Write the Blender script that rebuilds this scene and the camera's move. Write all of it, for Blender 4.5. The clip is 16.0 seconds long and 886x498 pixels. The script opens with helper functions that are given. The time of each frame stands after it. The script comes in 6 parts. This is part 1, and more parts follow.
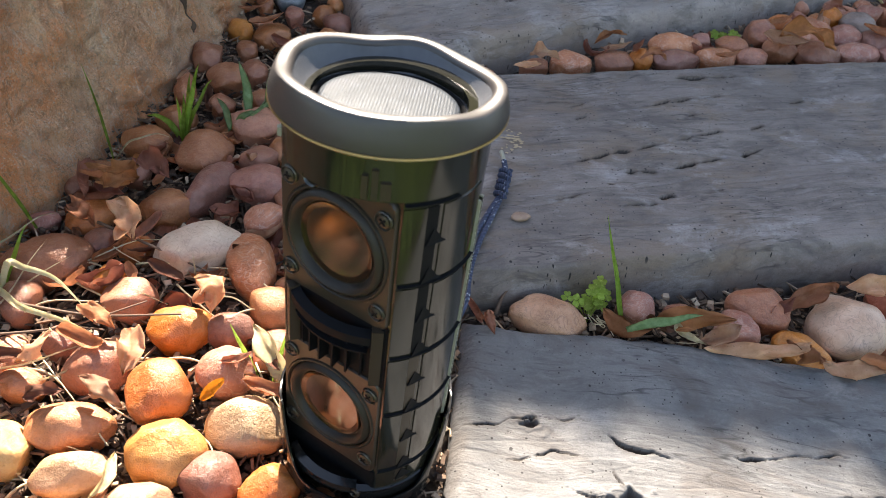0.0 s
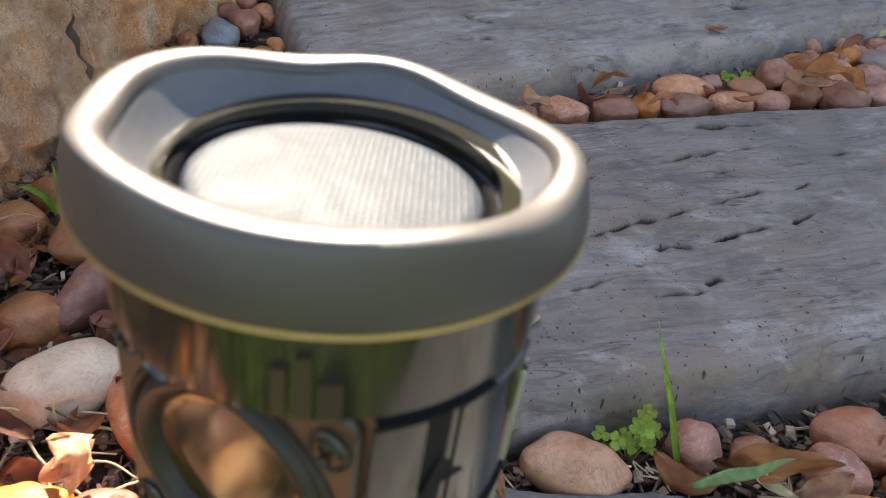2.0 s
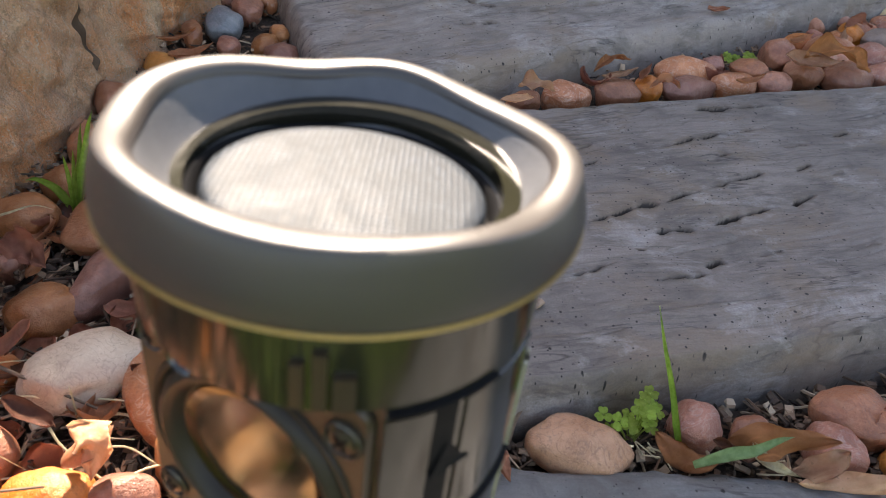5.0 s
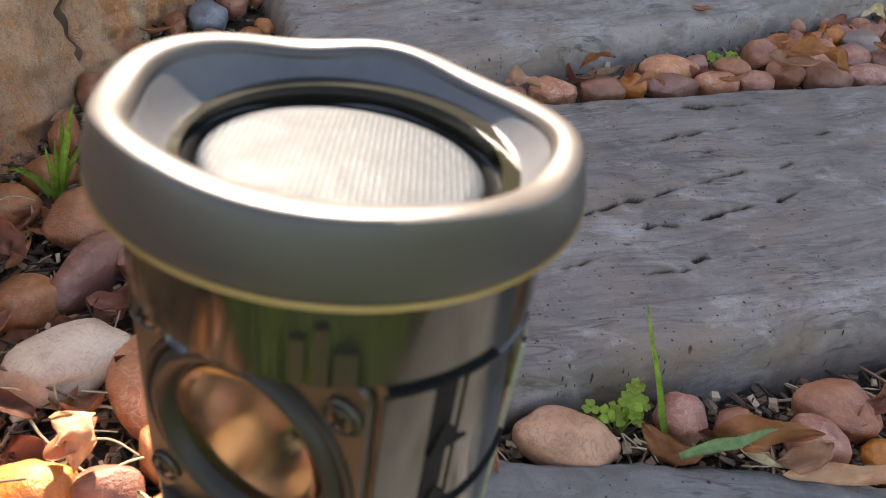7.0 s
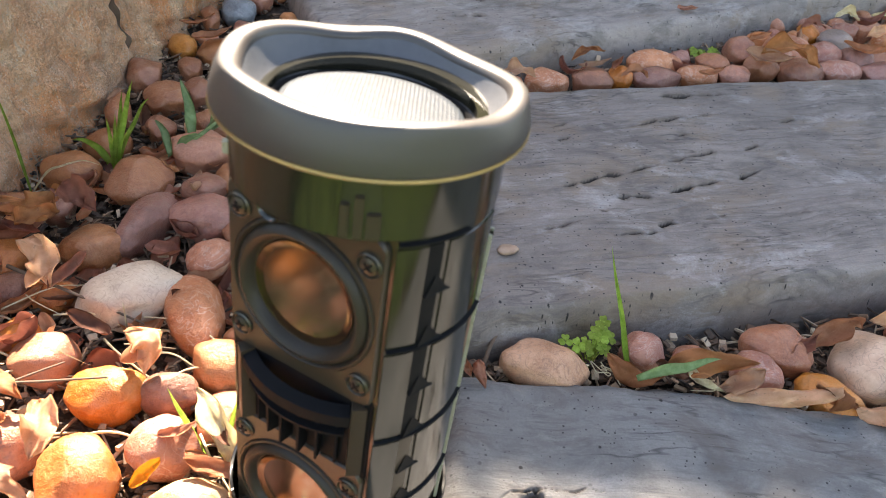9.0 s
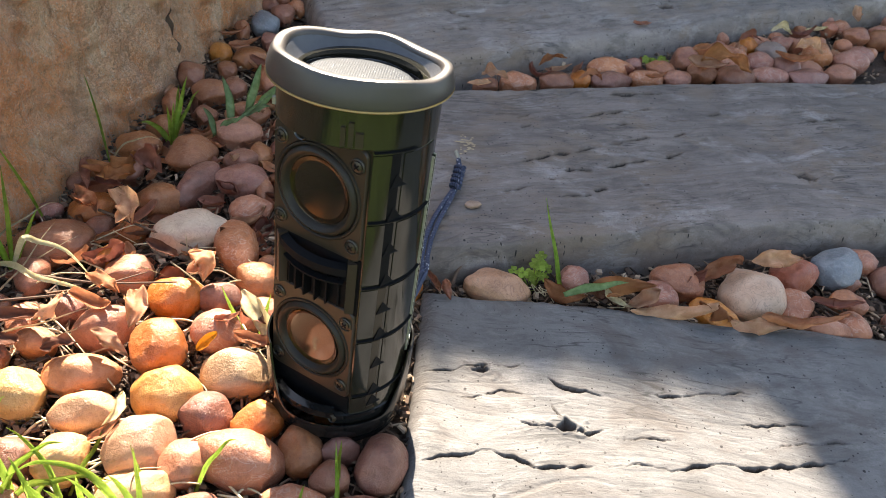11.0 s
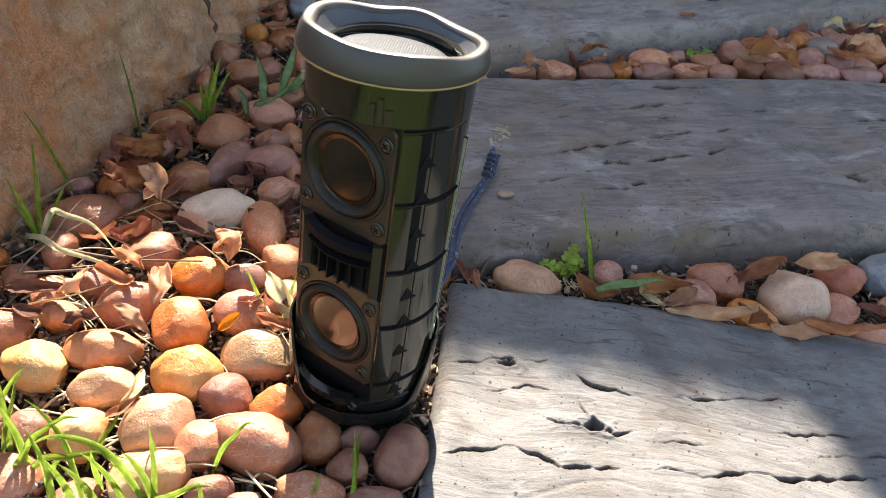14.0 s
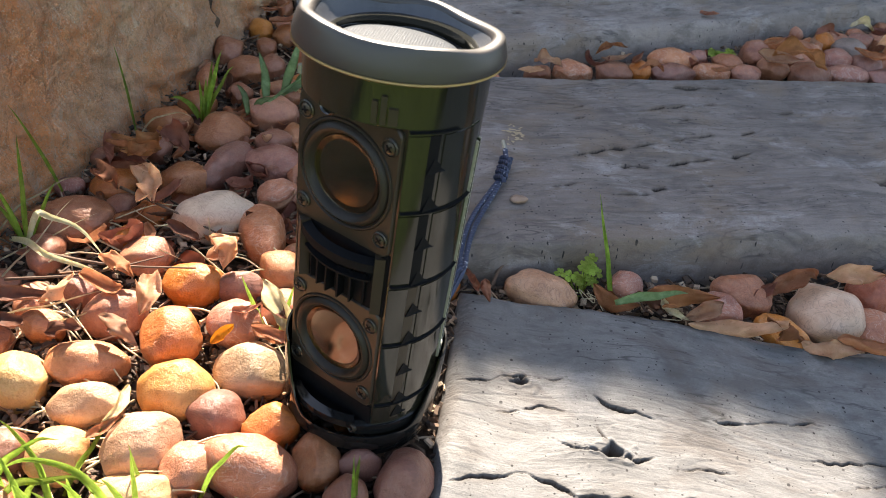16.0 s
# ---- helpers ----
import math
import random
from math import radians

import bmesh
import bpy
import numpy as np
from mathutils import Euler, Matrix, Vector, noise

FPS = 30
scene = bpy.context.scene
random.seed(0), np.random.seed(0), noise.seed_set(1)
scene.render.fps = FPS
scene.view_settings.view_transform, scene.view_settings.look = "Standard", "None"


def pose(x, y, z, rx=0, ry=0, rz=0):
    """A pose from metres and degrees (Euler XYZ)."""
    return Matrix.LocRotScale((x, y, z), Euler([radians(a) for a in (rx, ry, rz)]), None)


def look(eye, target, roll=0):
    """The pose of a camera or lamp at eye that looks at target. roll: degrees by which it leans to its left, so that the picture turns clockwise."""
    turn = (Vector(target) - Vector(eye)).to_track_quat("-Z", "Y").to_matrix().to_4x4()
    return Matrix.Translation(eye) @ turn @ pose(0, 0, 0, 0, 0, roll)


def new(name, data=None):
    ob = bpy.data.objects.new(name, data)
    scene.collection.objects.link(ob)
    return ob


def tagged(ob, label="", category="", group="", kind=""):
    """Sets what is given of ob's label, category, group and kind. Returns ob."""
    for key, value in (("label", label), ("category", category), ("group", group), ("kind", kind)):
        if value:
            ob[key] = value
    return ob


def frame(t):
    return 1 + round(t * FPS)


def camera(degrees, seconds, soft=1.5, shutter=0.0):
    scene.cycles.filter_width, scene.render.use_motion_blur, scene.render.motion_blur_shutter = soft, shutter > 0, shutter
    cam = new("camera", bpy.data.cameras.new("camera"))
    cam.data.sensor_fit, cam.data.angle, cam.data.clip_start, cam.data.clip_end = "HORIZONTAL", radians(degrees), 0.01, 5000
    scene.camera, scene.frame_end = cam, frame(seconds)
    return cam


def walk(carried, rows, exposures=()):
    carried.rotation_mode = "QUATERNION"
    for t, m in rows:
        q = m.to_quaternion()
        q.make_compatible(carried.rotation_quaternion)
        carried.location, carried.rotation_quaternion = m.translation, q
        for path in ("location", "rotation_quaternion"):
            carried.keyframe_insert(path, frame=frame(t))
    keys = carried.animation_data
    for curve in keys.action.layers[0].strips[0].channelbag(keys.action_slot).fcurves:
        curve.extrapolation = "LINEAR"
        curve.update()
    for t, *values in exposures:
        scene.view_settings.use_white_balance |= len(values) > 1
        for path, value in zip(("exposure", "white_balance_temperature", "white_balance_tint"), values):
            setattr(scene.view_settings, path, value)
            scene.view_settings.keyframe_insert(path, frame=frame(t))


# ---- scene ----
cam = camera(62.2, 16.0, soft=0.45)
PATH = [
    (0, (0.01449, 0.01442, 0.21537), (0.0070, 1.6363, -0.9548), 7.52),
    (0.5, (0.01700, 0.06001, 0.20891), (0.0684, 1.7138, -0.9146), 6.82),
    (1, (0.01123, 0.10151, 0.18117), (0.0845, 1.7393, -0.9643), 7.37),
    (1.5, (0.00230, 0.12034, 0.16929), (0.0626, 1.8141, -0.8925), 7.63),
    (2, (0.00315, 0.12598, 0.16776), (0.0890, 1.8298, -0.8761), 7.76),
    (2.5, (0.00289, 0.12784, 0.16920), (0.0695, 1.8242, -0.8881), 7.04),
    (3, (0.00203, 0.12709, 0.17419), (0.0556, 1.8147, -0.8978), 6.17),
    (3.5, (0.00289, 0.12633, 0.17452), (0.0728, 1.8065, -0.9081), 6.63),
    (4, (0.00351, 0.12427, 0.17499), (0.0633, 1.7991, -0.9164), 6.53),
    (6.5, (0.00072, 0.12152, 0.16996), (0.1232, 1.7968, -0.9155), 8.03),
    (7, (0.00028, 0.12104, 0.16988), (0.1286, 1.7973, -0.9134), 8.17),
    (7.5, (-0.00088, 0.12124, 0.16953), (0.1330, 1.7972, -0.9137), 8.38),
    (8, (0.00085, 0.12069, 0.16826), (0.1285, 1.7932, -0.9209), 8.14),
    (8.5, (0.00252, 0.10428, 0.16842), (0.1084, 1.7647, -0.9414), 8.01),
    (9, (0.00213, 0.06182, 0.18584), (0.1097, 1.7341, -0.9059), 8.61),
    (9.5, (0.00001, 0.00514, 0.19954), (0.0794, 1.6687, -0.9078), 8.51),
    (10, (0.01633, -0.03221, 0.21108), (0.1063, 1.6497, -0.8673), 7.77),
    (10.2, (0.01850, -0.04515, 0.21338), (0.1064, 1.6400, -0.8602), 7.97),
    (12.3, (0.02213, -0.06105, 0.22008), (0.0667, 1.6473, -0.8190), 8.89),
    (12.5, (0.01711, -0.05656, 0.21784), (0.0488, 1.6526, -0.8203), 8.94),
    (13, (0.01344, -0.05149, 0.21618), (0.0424, 1.6511, -0.8327), 9.20),
    (13.5, (0.01424, -0.05026, 0.21703), (0.0285, 1.6432, -0.8469), 8.96),
    (14, (0.02301, -0.04916, 0.20977), (0.0130, 1.6304, -0.8761), 8.97),
    (14.5, (0.02375, -0.03957, 0.19973), (0.0255, 1.6271, -0.9058), 9.83),
    (15, (0.01983, -0.02947, 0.19770), (-0.0203, 1.6315, -0.9156), 9.49),
    (15.5, (0.02098, -0.02689, 0.19722), (-0.0168, 1.6342, -0.9161), 9.24),
    (16, (0.02211, -0.02504, 0.19913), (-0.0116, 1.6533, -0.8881), 9.14),
]
walk(cam, [(t, look(eye, target, roll)) for t, eye, target, roll in PATH], exposures=[(t, 2.22 + more, warm, tint) for t, more, warm, tint in (
    (0, 0.1, 7500, 11), (0.5, 0.46, 7700, 11), (1, 0.5, 7800, 11), (1.5, 0.48, 7850, 11), (2, 0.38, 7900, 11), (2.5, 0.3, 7950, 12), (3, 0.24, 8000, 13), (4, 0.22, 8050, 14), (6.5, 0.33, 8250, 15), (7.5, 0.38, 8300, 15),
    (8, 0.4, 8250, 14), (8.5, 0.6, 8200, 13), (9, 0.68, 8150, 12), (9.5, 0.52, 8000, 11), (10, 0.26, 7900, 11), (12.5, 0.03, 7750, 11), (13, 0.05, 7700, 11), (14, -0.03, 7650, 11), (15, -0.06, 7650, 11), (16, -0.02, 7650, 11))])
cam.data.dof.use_dof, cam.data.dof.focus_distance, cam.data.dof.aperture_fstop = True, 0.4, 24

# ---- light ----
SUN = Vector((-0.2, 1.0, 1.1)).normalized()
world = bpy.data.worlds.new("sky")
scene.world = world
world.use_nodes = True
sky = world.node_tree.nodes.new("ShaderNodeTexSky")
sky.sky_type, sky.sun_disc = "NISHITA", False
sky.sun_elevation, sky.sun_rotation = math.asin(SUN.z), math.atan2(SUN.x, SUN.y)
backing = world.node_tree.nodes["Background"]
backing.inputs["Strength"].default_value = 0.095
world.node_tree.links.new(sky.outputs["Color"], backing.inputs["Color"])
sun = new("sun", bpy.data.lights.new("sun", "SUN"))
sun.data.energy, sun.data.angle, sun.data.color = 5.0, radians(0.53), (1.0, 0.968, 0.93)
sun.matrix_world = look(SUN * 5, (0, 0, 0))


# ---- materials ----
class Nodes:
    """A short hand for node materials."""

    def __init__(self, name):
        self.mat = bpy.data.materials.new(name)
        self.mat.use_nodes = True
        self.tree = self.mat.node_tree
        self.bsdf = self.tree.nodes["Principled BSDF"]

    def put(self, kind, **values):
        node = self.tree.nodes.new(kind)
        for key, value in values.items():
            sock = node.inputs.get(key)
            if isinstance(value, bpy.types.NodeSocket):
                self.tree.links.new(value, sock)
            else:
                sock.default_value = value
        return node

    def set(self, **values):
        for key, value in values.items():
            sock = self.bsdf.inputs[key.replace("_", " ")]
            if isinstance(value, bpy.types.NodeSocket):
                self.tree.links.new(value, sock)
            else:
                sock.default_value = value
        return self

    def coords(self, scale=(1, 1, 1), turn=(0, 0, 0), shift=None):
        co = self.put("ShaderNodeTexCoord").outputs["Object"]
        node = self.put("ShaderNodeMapping", Vector=co, Scale=scale, Rotation=[radians(a) for a in turn])
        if shift is not None:
            mul = self.put("ShaderNodeVectorMath")
            mul.operation = "ADD"
            self.tree.links.new(node.outputs[0], mul.inputs[0])
            self.tree.links.new(shift, mul.inputs[1])
            return mul.outputs[0]
        return node.outputs[0]

    def noise(self, co, scale, detail=4.0, rough=0.55, distort=0.0):
        return self.put("ShaderNodeTexNoise", Vector=co, Scale=scale, Detail=detail, Roughness=rough, Distortion=distort).outputs["Fac"]

    def ramp(self, fac, *stops):
        node = self.put("ShaderNodeValToRGB", Fac=fac)
        while len(node.color_ramp.elements) < len(stops):
            node.color_ramp.elements.new(0.5)
        for el, (at, col) in zip(node.color_ramp.elements, stops):
            el.position = at
            el.color = (*col, 1) if not isinstance(col, (int, float)) else (col, col, col, 1)
        return node.outputs["Color"]

    def mix(self, fac, a, b, how="MIX"):
        node = self.tree.nodes.new("ShaderNodeMix")
        node.data_type, node.blend_type = "RGBA", how
        for sock, value in ((node.inputs[0], fac), (node.inputs[6], a), (node.inputs[7], b)):
            if isinstance(value, bpy.types.NodeSocket):
                self.tree.links.new(value, sock)
            elif isinstance(value, (int, float)):
                sock.default_value = value if sock == node.inputs[0] else (value, value, value, 1)
            else:
                sock.default_value = (*value, 1)
        return node.outputs[2]

    def math(self, how, a, b=0.0):
        node = self.tree.nodes.new("ShaderNodeMath")
        node.operation = how
        for sock, value in zip(node.inputs, (a, b)):
            if isinstance(value, bpy.types.NodeSocket):
                self.tree.links.new(value, sock)
            else:
                sock.default_value = value
        return node.outputs[0]

    def bump(self, height, strength, distance, below=None):
        node = self.put("ShaderNodeBump", Height=height, Strength=strength, Distance=distance)
        if below is not None:
            self.tree.links.new(below, node.inputs["Normal"])
        self.tree.links.new(node.outputs[0], self.bsdf.inputs["Normal"])
        return node.outputs[0]

    def dots(self, co, scale, low, high):
        vor = self.put("ShaderNodeTexVoronoi", Vector=co, Scale=scale)
        return self.ramp(vor.outputs["Distance"], (low, 1.0), (high, 0.0))

    def pits(self, stretch, scale, share):
        """Small holes of uneven size in a share of the cells."""
        co = self.coords(stretch)
        vor = self.put("ShaderNodeTexVoronoi", Vector=co, Scale=scale)
        sep = self.put("ShaderNodeSeparateXYZ", Vector=vor.outputs["Color"])
        size = self.math("ADD", 0.44, self.math("POWER", sep.outputs[1], 3.0))
        wobble = self.math("MULTIPLY", self.math("SUBTRACT", self.noise(co, scale * 5, 2), 0.5), 0.12)
        near = self.math("ADD", self.math("DIVIDE", vor.outputs["Distance"], size), wobble)
        return self.math("MULTIPLY", self.ramp(near, (0.1, 1.0), (0.18, 0.0)), self.math("GREATER_THAN", share, sep.outputs[0]))

    def chance(self):
        return self.put("ShaderNodeObjectInfo").outputs["Random"]


def pebble_material(name, low, high, vein=None, gloss=0.38, coarse=1.0):
    """River stone: mottled, dusty, finely pitted, with a colour of its own in every stone."""
    n = Nodes(name)
    rnd = n.chance()
    shift = n.put("ShaderNodeCombineXYZ", X=n.math("MULTIPLY", rnd, 7.3), Y=n.math("MULTIPLY", rnd, 3.1), Z=rnd).outputs[0]
    co = n.coords(shift=shift)
    broad = n.noise(co, 55, 5, 0.6, 0.6)
    grain = n.noise(co, 420, 6, 0.7)
    speck = n.noise(co, 1500, 3, 0.6)
    col = n.mix(n.ramp(broad, (0.3, 0.0), (0.7, 1.0)), low, high)
    col = n.mix(n.math("MULTIPLY", n.ramp(grain, (0.45, 0.0), (0.75, 1.0)), 0.25), col, [min(1, c * 1.5 + 0.05) for c in high])
    col = n.mix(n.math("MULTIPLY", n.ramp(speck, (0.58, 0.0), (0.7, 1.0)), 0.3 * coarse), col, [c * 0.45 for c in low])
    if vein:
        crack = n.noise(co, 90, 3, 0.5, 2.0)
        line = n.ramp(n.math("ABSOLUTE", n.math("SUBTRACT", crack, 0.5)), (0.0, 1.0), (0.028, 0.0))
        col = n.mix(n.math("MULTIPLY", line, 0.5), col, vein)
    film = n.noise(co, 95, 6, 0.74, 0.5)
    col = n.mix(n.math("MULTIPLY", n.ramp(film, (0.5, 0.0), (0.72, 1.0)), 0.2), col, (0.6, 0.42, 0.32))
    col = n.mix(n.math("MULTIPLY", n.ramp(film, (0.34, 1.0), (0.5, 0.0)), 0.45 * coarse), col, [c * 0.5 for c in low])
    pits = n.dots(co, 330, 0.06, 0.22)
    col = n.mix(n.math("MULTIPLY", pits, 0.35), col, [c * 0.4 for c in low])
    hue = n.put("ShaderNodeHueSaturation", Color=col, Hue=n.math("ADD", 0.494, n.math("MULTIPLY", rnd, 0.016)),
                Saturation=n.math("ADD", 0.93, n.math("MULTIPLY", rnd, 0.24)), Value=n.math("ADD", 0.74, n.math("MULTIPLY", rnd, 0.3)))
    n.set(Base_Color=hue.outputs[0], Roughness=n.ramp(grain, (0.3, gloss - 0.1), (0.7, gloss + 0.18)), Specular_IOR_Level=0.6)
    wrinkle = n.noise(co, 110, 5, 0.62, 0.3)
    b = n.bump(wrinkle, 0.3 * coarse, 0.003)
    b = n.bump(n.noise(co, 230, 4, 0.6, 0.8), 0.3 * coarse, 0.002, b)
    b = n.bump(grain, 0.45 * coarse, 0.0016, b)
    b = n.bump(speck, 0.35 * coarse, 0.0007, b)
    n.bump(pits, -0.4, 0.001, b)
    return n.mat


STONE = {
    "orange": pebble_material("orange_stone", (0.43, 0.145, 0.06), (0.58, 0.26, 0.135)),
    "terra": pebble_material("terracotta_stone", (0.4, 0.11, 0.045), (0.54, 0.2, 0.095)),
    "amber": pebble_material("amber_stone", (0.55, 0.2, 0.035), (0.7, 0.34, 0.11)),
    "yellow": pebble_material("yellow_stone", (0.62, 0.29, 0.045), (0.76, 0.46, 0.17)),
    "cream": pebble_material("cream_stone", (0.56, 0.27, 0.125), (0.7, 0.42, 0.25)),
    "pink": pebble_material("pink_stone", (0.29, 0.1, 0.062), (0.45, 0.19, 0.125), (0.2, 0.09, 0.07)),
    "rose": pebble_material("rose_stone", (0.33, 0.105, 0.062), (0.51, 0.215, 0.135), (0.62, 0.45, 0.38)),
    "brown": pebble_material("brown_stone", (0.22, 0.075, 0.042), (0.36, 0.145, 0.085)),
    "tan": pebble_material("tan_stone", (0.34, 0.2, 0.115), (0.46, 0.3, 0.19)),
    "vein": pebble_material("veined_stone", (0.38, 0.18, 0.11), (0.53, 0.3, 0.2), (0.16, 0.09, 0.07)),
    "red": pebble_material("red_stone", (0.36, 0.09, 0.05), (0.46, 0.15, 0.09)),
    "white": pebble_material("white_quartz", (0.54, 0.36, 0.255), (0.68, 0.52, 0.39), (0.36, 0.24, 0.18), 0.42, 0.35),
    "blush": pebble_material("blush_quartz", (0.47, 0.27, 0.18), (0.62, 0.42, 0.31), (0.2, 0.13, 0.1), 0.4, 0.3),
    "grey": pebble_material("grey_stone", (0.25, 0.165, 0.13), (0.36, 0.255, 0.205)),
    "slate": pebble_material("slate_stone", (0.15, 0.16, 0.18), (0.28, 0.3, 0.32), (0.4, 0.4, 0.4)),
}
STONE_WORDS = {
    "orange": "orange", "terra": "terracotta red", "amber": "amber yellow", "yellow": "pale yellow", "cream": "cream coloured",
    "pink": "dusty pink", "rose": "mottled rose", "brown": "reddish brown", "tan": "grey tan", "vein": "dark veined tan",
    "red": "brick red", "white": "white quartz", "blush": "pinkish cream quartz", "grey": "brownish grey", "slate": "blue grey",
}


def sleeper_material(name, low, high, dust, rust, streak=1.0, turn=0.0):
    """Weathered timber-look casting: wavy grain, splits with dirt and painted shade, small round air holes, pale dust.
    """
    n = Nodes(name)
    co = n.coords()
    here = n.put("ShaderNodeSeparateXYZ", Vector=co)
    flow = n.tree.nodes.new("ShaderNodeAttribute")
    flow.attribute_name = "flow"
    # the dirt attribute also carries the shade painted into splits and knots
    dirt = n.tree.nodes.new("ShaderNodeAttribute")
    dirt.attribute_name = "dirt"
    along = n.put("ShaderNodeCombineXYZ", X=here.outputs[0], Y=flow.outputs["Fac"], Z=here.outputs[2]).outputs[0]

    def wood(scale):
        return n.put("ShaderNodeMapping", Vector=along, Scale=scale, Rotation=(0, 0, radians(turn))).outputs[0]
    broad = n.noise(co, 9, 5, 0.6, 0.4)
    mottle = n.noise(wood((30, 58, 42)), 1.0, 6, 0.68, 0.5)
    grain = n.noise(wood((14, 85, 40)), 1.0, 6, 0.65, 0.9)
    hair = n.noise(wood((45, 330, 160)), 1.0, 4, 0.6, 0.8)
    check = n.noise(wood((9, 60, 30)), 1.0, 4, 0.55, 0.35)
    split = n.noise(wood((20, 170, 80)), 1.0, 4, 0.6, 0.4)
    patchy = n.ramp(n.noise(co, 16, 3, 0.6), (0.48, 0.0), (0.58, 1.0))
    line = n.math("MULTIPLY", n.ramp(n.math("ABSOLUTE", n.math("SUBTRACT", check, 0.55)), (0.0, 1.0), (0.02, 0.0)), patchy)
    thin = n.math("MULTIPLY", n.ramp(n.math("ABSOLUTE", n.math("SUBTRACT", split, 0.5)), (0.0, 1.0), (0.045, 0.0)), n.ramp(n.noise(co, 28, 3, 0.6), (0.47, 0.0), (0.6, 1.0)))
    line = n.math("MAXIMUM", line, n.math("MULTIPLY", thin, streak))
    sand = n.noise(co, 900, 3, 0.6)
    col = n.mix(n.ramp(broad, (0.3, 0.0), (0.7, 1.0)), low, high)
    col = n.mix(n.math("MULTIPLY", n.ramp(mottle, (0.36, 1.0), (0.54, 0.0)), 0.75), col, [c * 0.6 for c in low])
    col = n.mix(n.math("MULTIPLY", n.ramp(grain, (0.32, 1.0), (0.5, 0.0)), 0.6 * streak), col, [c * 0.55 for c in low])
    col = n.mix(n.math("MULTIPLY", n.ramp(hair, (0.32, 1.0), (0.46, 0.0)), 0.6 * streak), col, [c * 0.5 for c in low])
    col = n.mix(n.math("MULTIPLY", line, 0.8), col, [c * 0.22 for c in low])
    stain = n.noise(n.coords((1, 1.8, 1)), 17, 5, 0.65, 0.6)
    col = n.mix(n.math("MULTIPLY", n.ramp(stain, (0.5, 0.0), (0.64, 1.0)), 0.6), col, rust)
    blot = n.noise(wood((21, 46, 38)), 1.0, 6, 0.72, 0.4)
    col = n.mix(n.math("MULTIPLY", n.ramp(blot, (0.55, 0.0), (0.7, 1.0)), 0.6), col, dust)
    col = n.mix(n.math("MULTIPLY", n.ramp(sand, (0.35, 1.0), (0.6, 0.0)), 0.25), col, [c * 0.6 for c in low])
    # brown dirt in and round the splits, their shade painted near-black inside
    rough_dirt_shade = n.math("ADD", dirt.outputs["Fac"], n.math("MULTIPLY", n.math("SUBTRACT", n.noise(wood((120, 300, 150)), 1.0, 4, 0.65), 0.5), 0.5))
    col = n.mix(n.math("MULTIPLY", n.ramp(rough_dirt_shade, (0.1, 0.0), (0.45, 1.0)), 0.6), col, [c * 0.55 for c in rust])
    col = n.mix(n.ramp(rough_dirt_shade, (0.5, 0.0), (0.8, 0.9)), col, (0.04, 0.029, 0.023))
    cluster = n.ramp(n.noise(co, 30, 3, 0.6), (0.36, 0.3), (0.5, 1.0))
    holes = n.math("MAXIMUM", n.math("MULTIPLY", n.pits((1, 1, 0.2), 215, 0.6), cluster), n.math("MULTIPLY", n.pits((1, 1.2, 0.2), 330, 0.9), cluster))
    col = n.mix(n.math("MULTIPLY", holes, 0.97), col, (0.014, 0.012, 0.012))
    n.set(Base_Color=col, Roughness=n.ramp(grain, (0.3, 0.82), (0.7, 0.62)), Specular_IOR_Level=0.35)
    b = n.bump(grain, 0.75 * streak, 0.0025)
    b = n.bump(mottle, 0.4, 0.002, b)
    b = n.bump(line, -0.9, 0.002, b)
    b = n.bump(hair, 0.8 * streak, 0.0012, b)
    b = n.bump(sand, 0.4, 0.0005, b)
    n.bump(holes, -0.6, 0.001, b)
    return n.mat


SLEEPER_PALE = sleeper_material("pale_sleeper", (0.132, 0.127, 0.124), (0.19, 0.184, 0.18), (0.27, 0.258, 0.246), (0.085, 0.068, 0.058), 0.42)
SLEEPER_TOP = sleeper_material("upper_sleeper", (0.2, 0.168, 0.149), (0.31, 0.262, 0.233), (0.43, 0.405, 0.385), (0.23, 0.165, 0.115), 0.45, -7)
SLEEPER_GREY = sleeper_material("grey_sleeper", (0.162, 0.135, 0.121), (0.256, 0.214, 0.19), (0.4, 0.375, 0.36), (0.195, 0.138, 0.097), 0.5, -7)


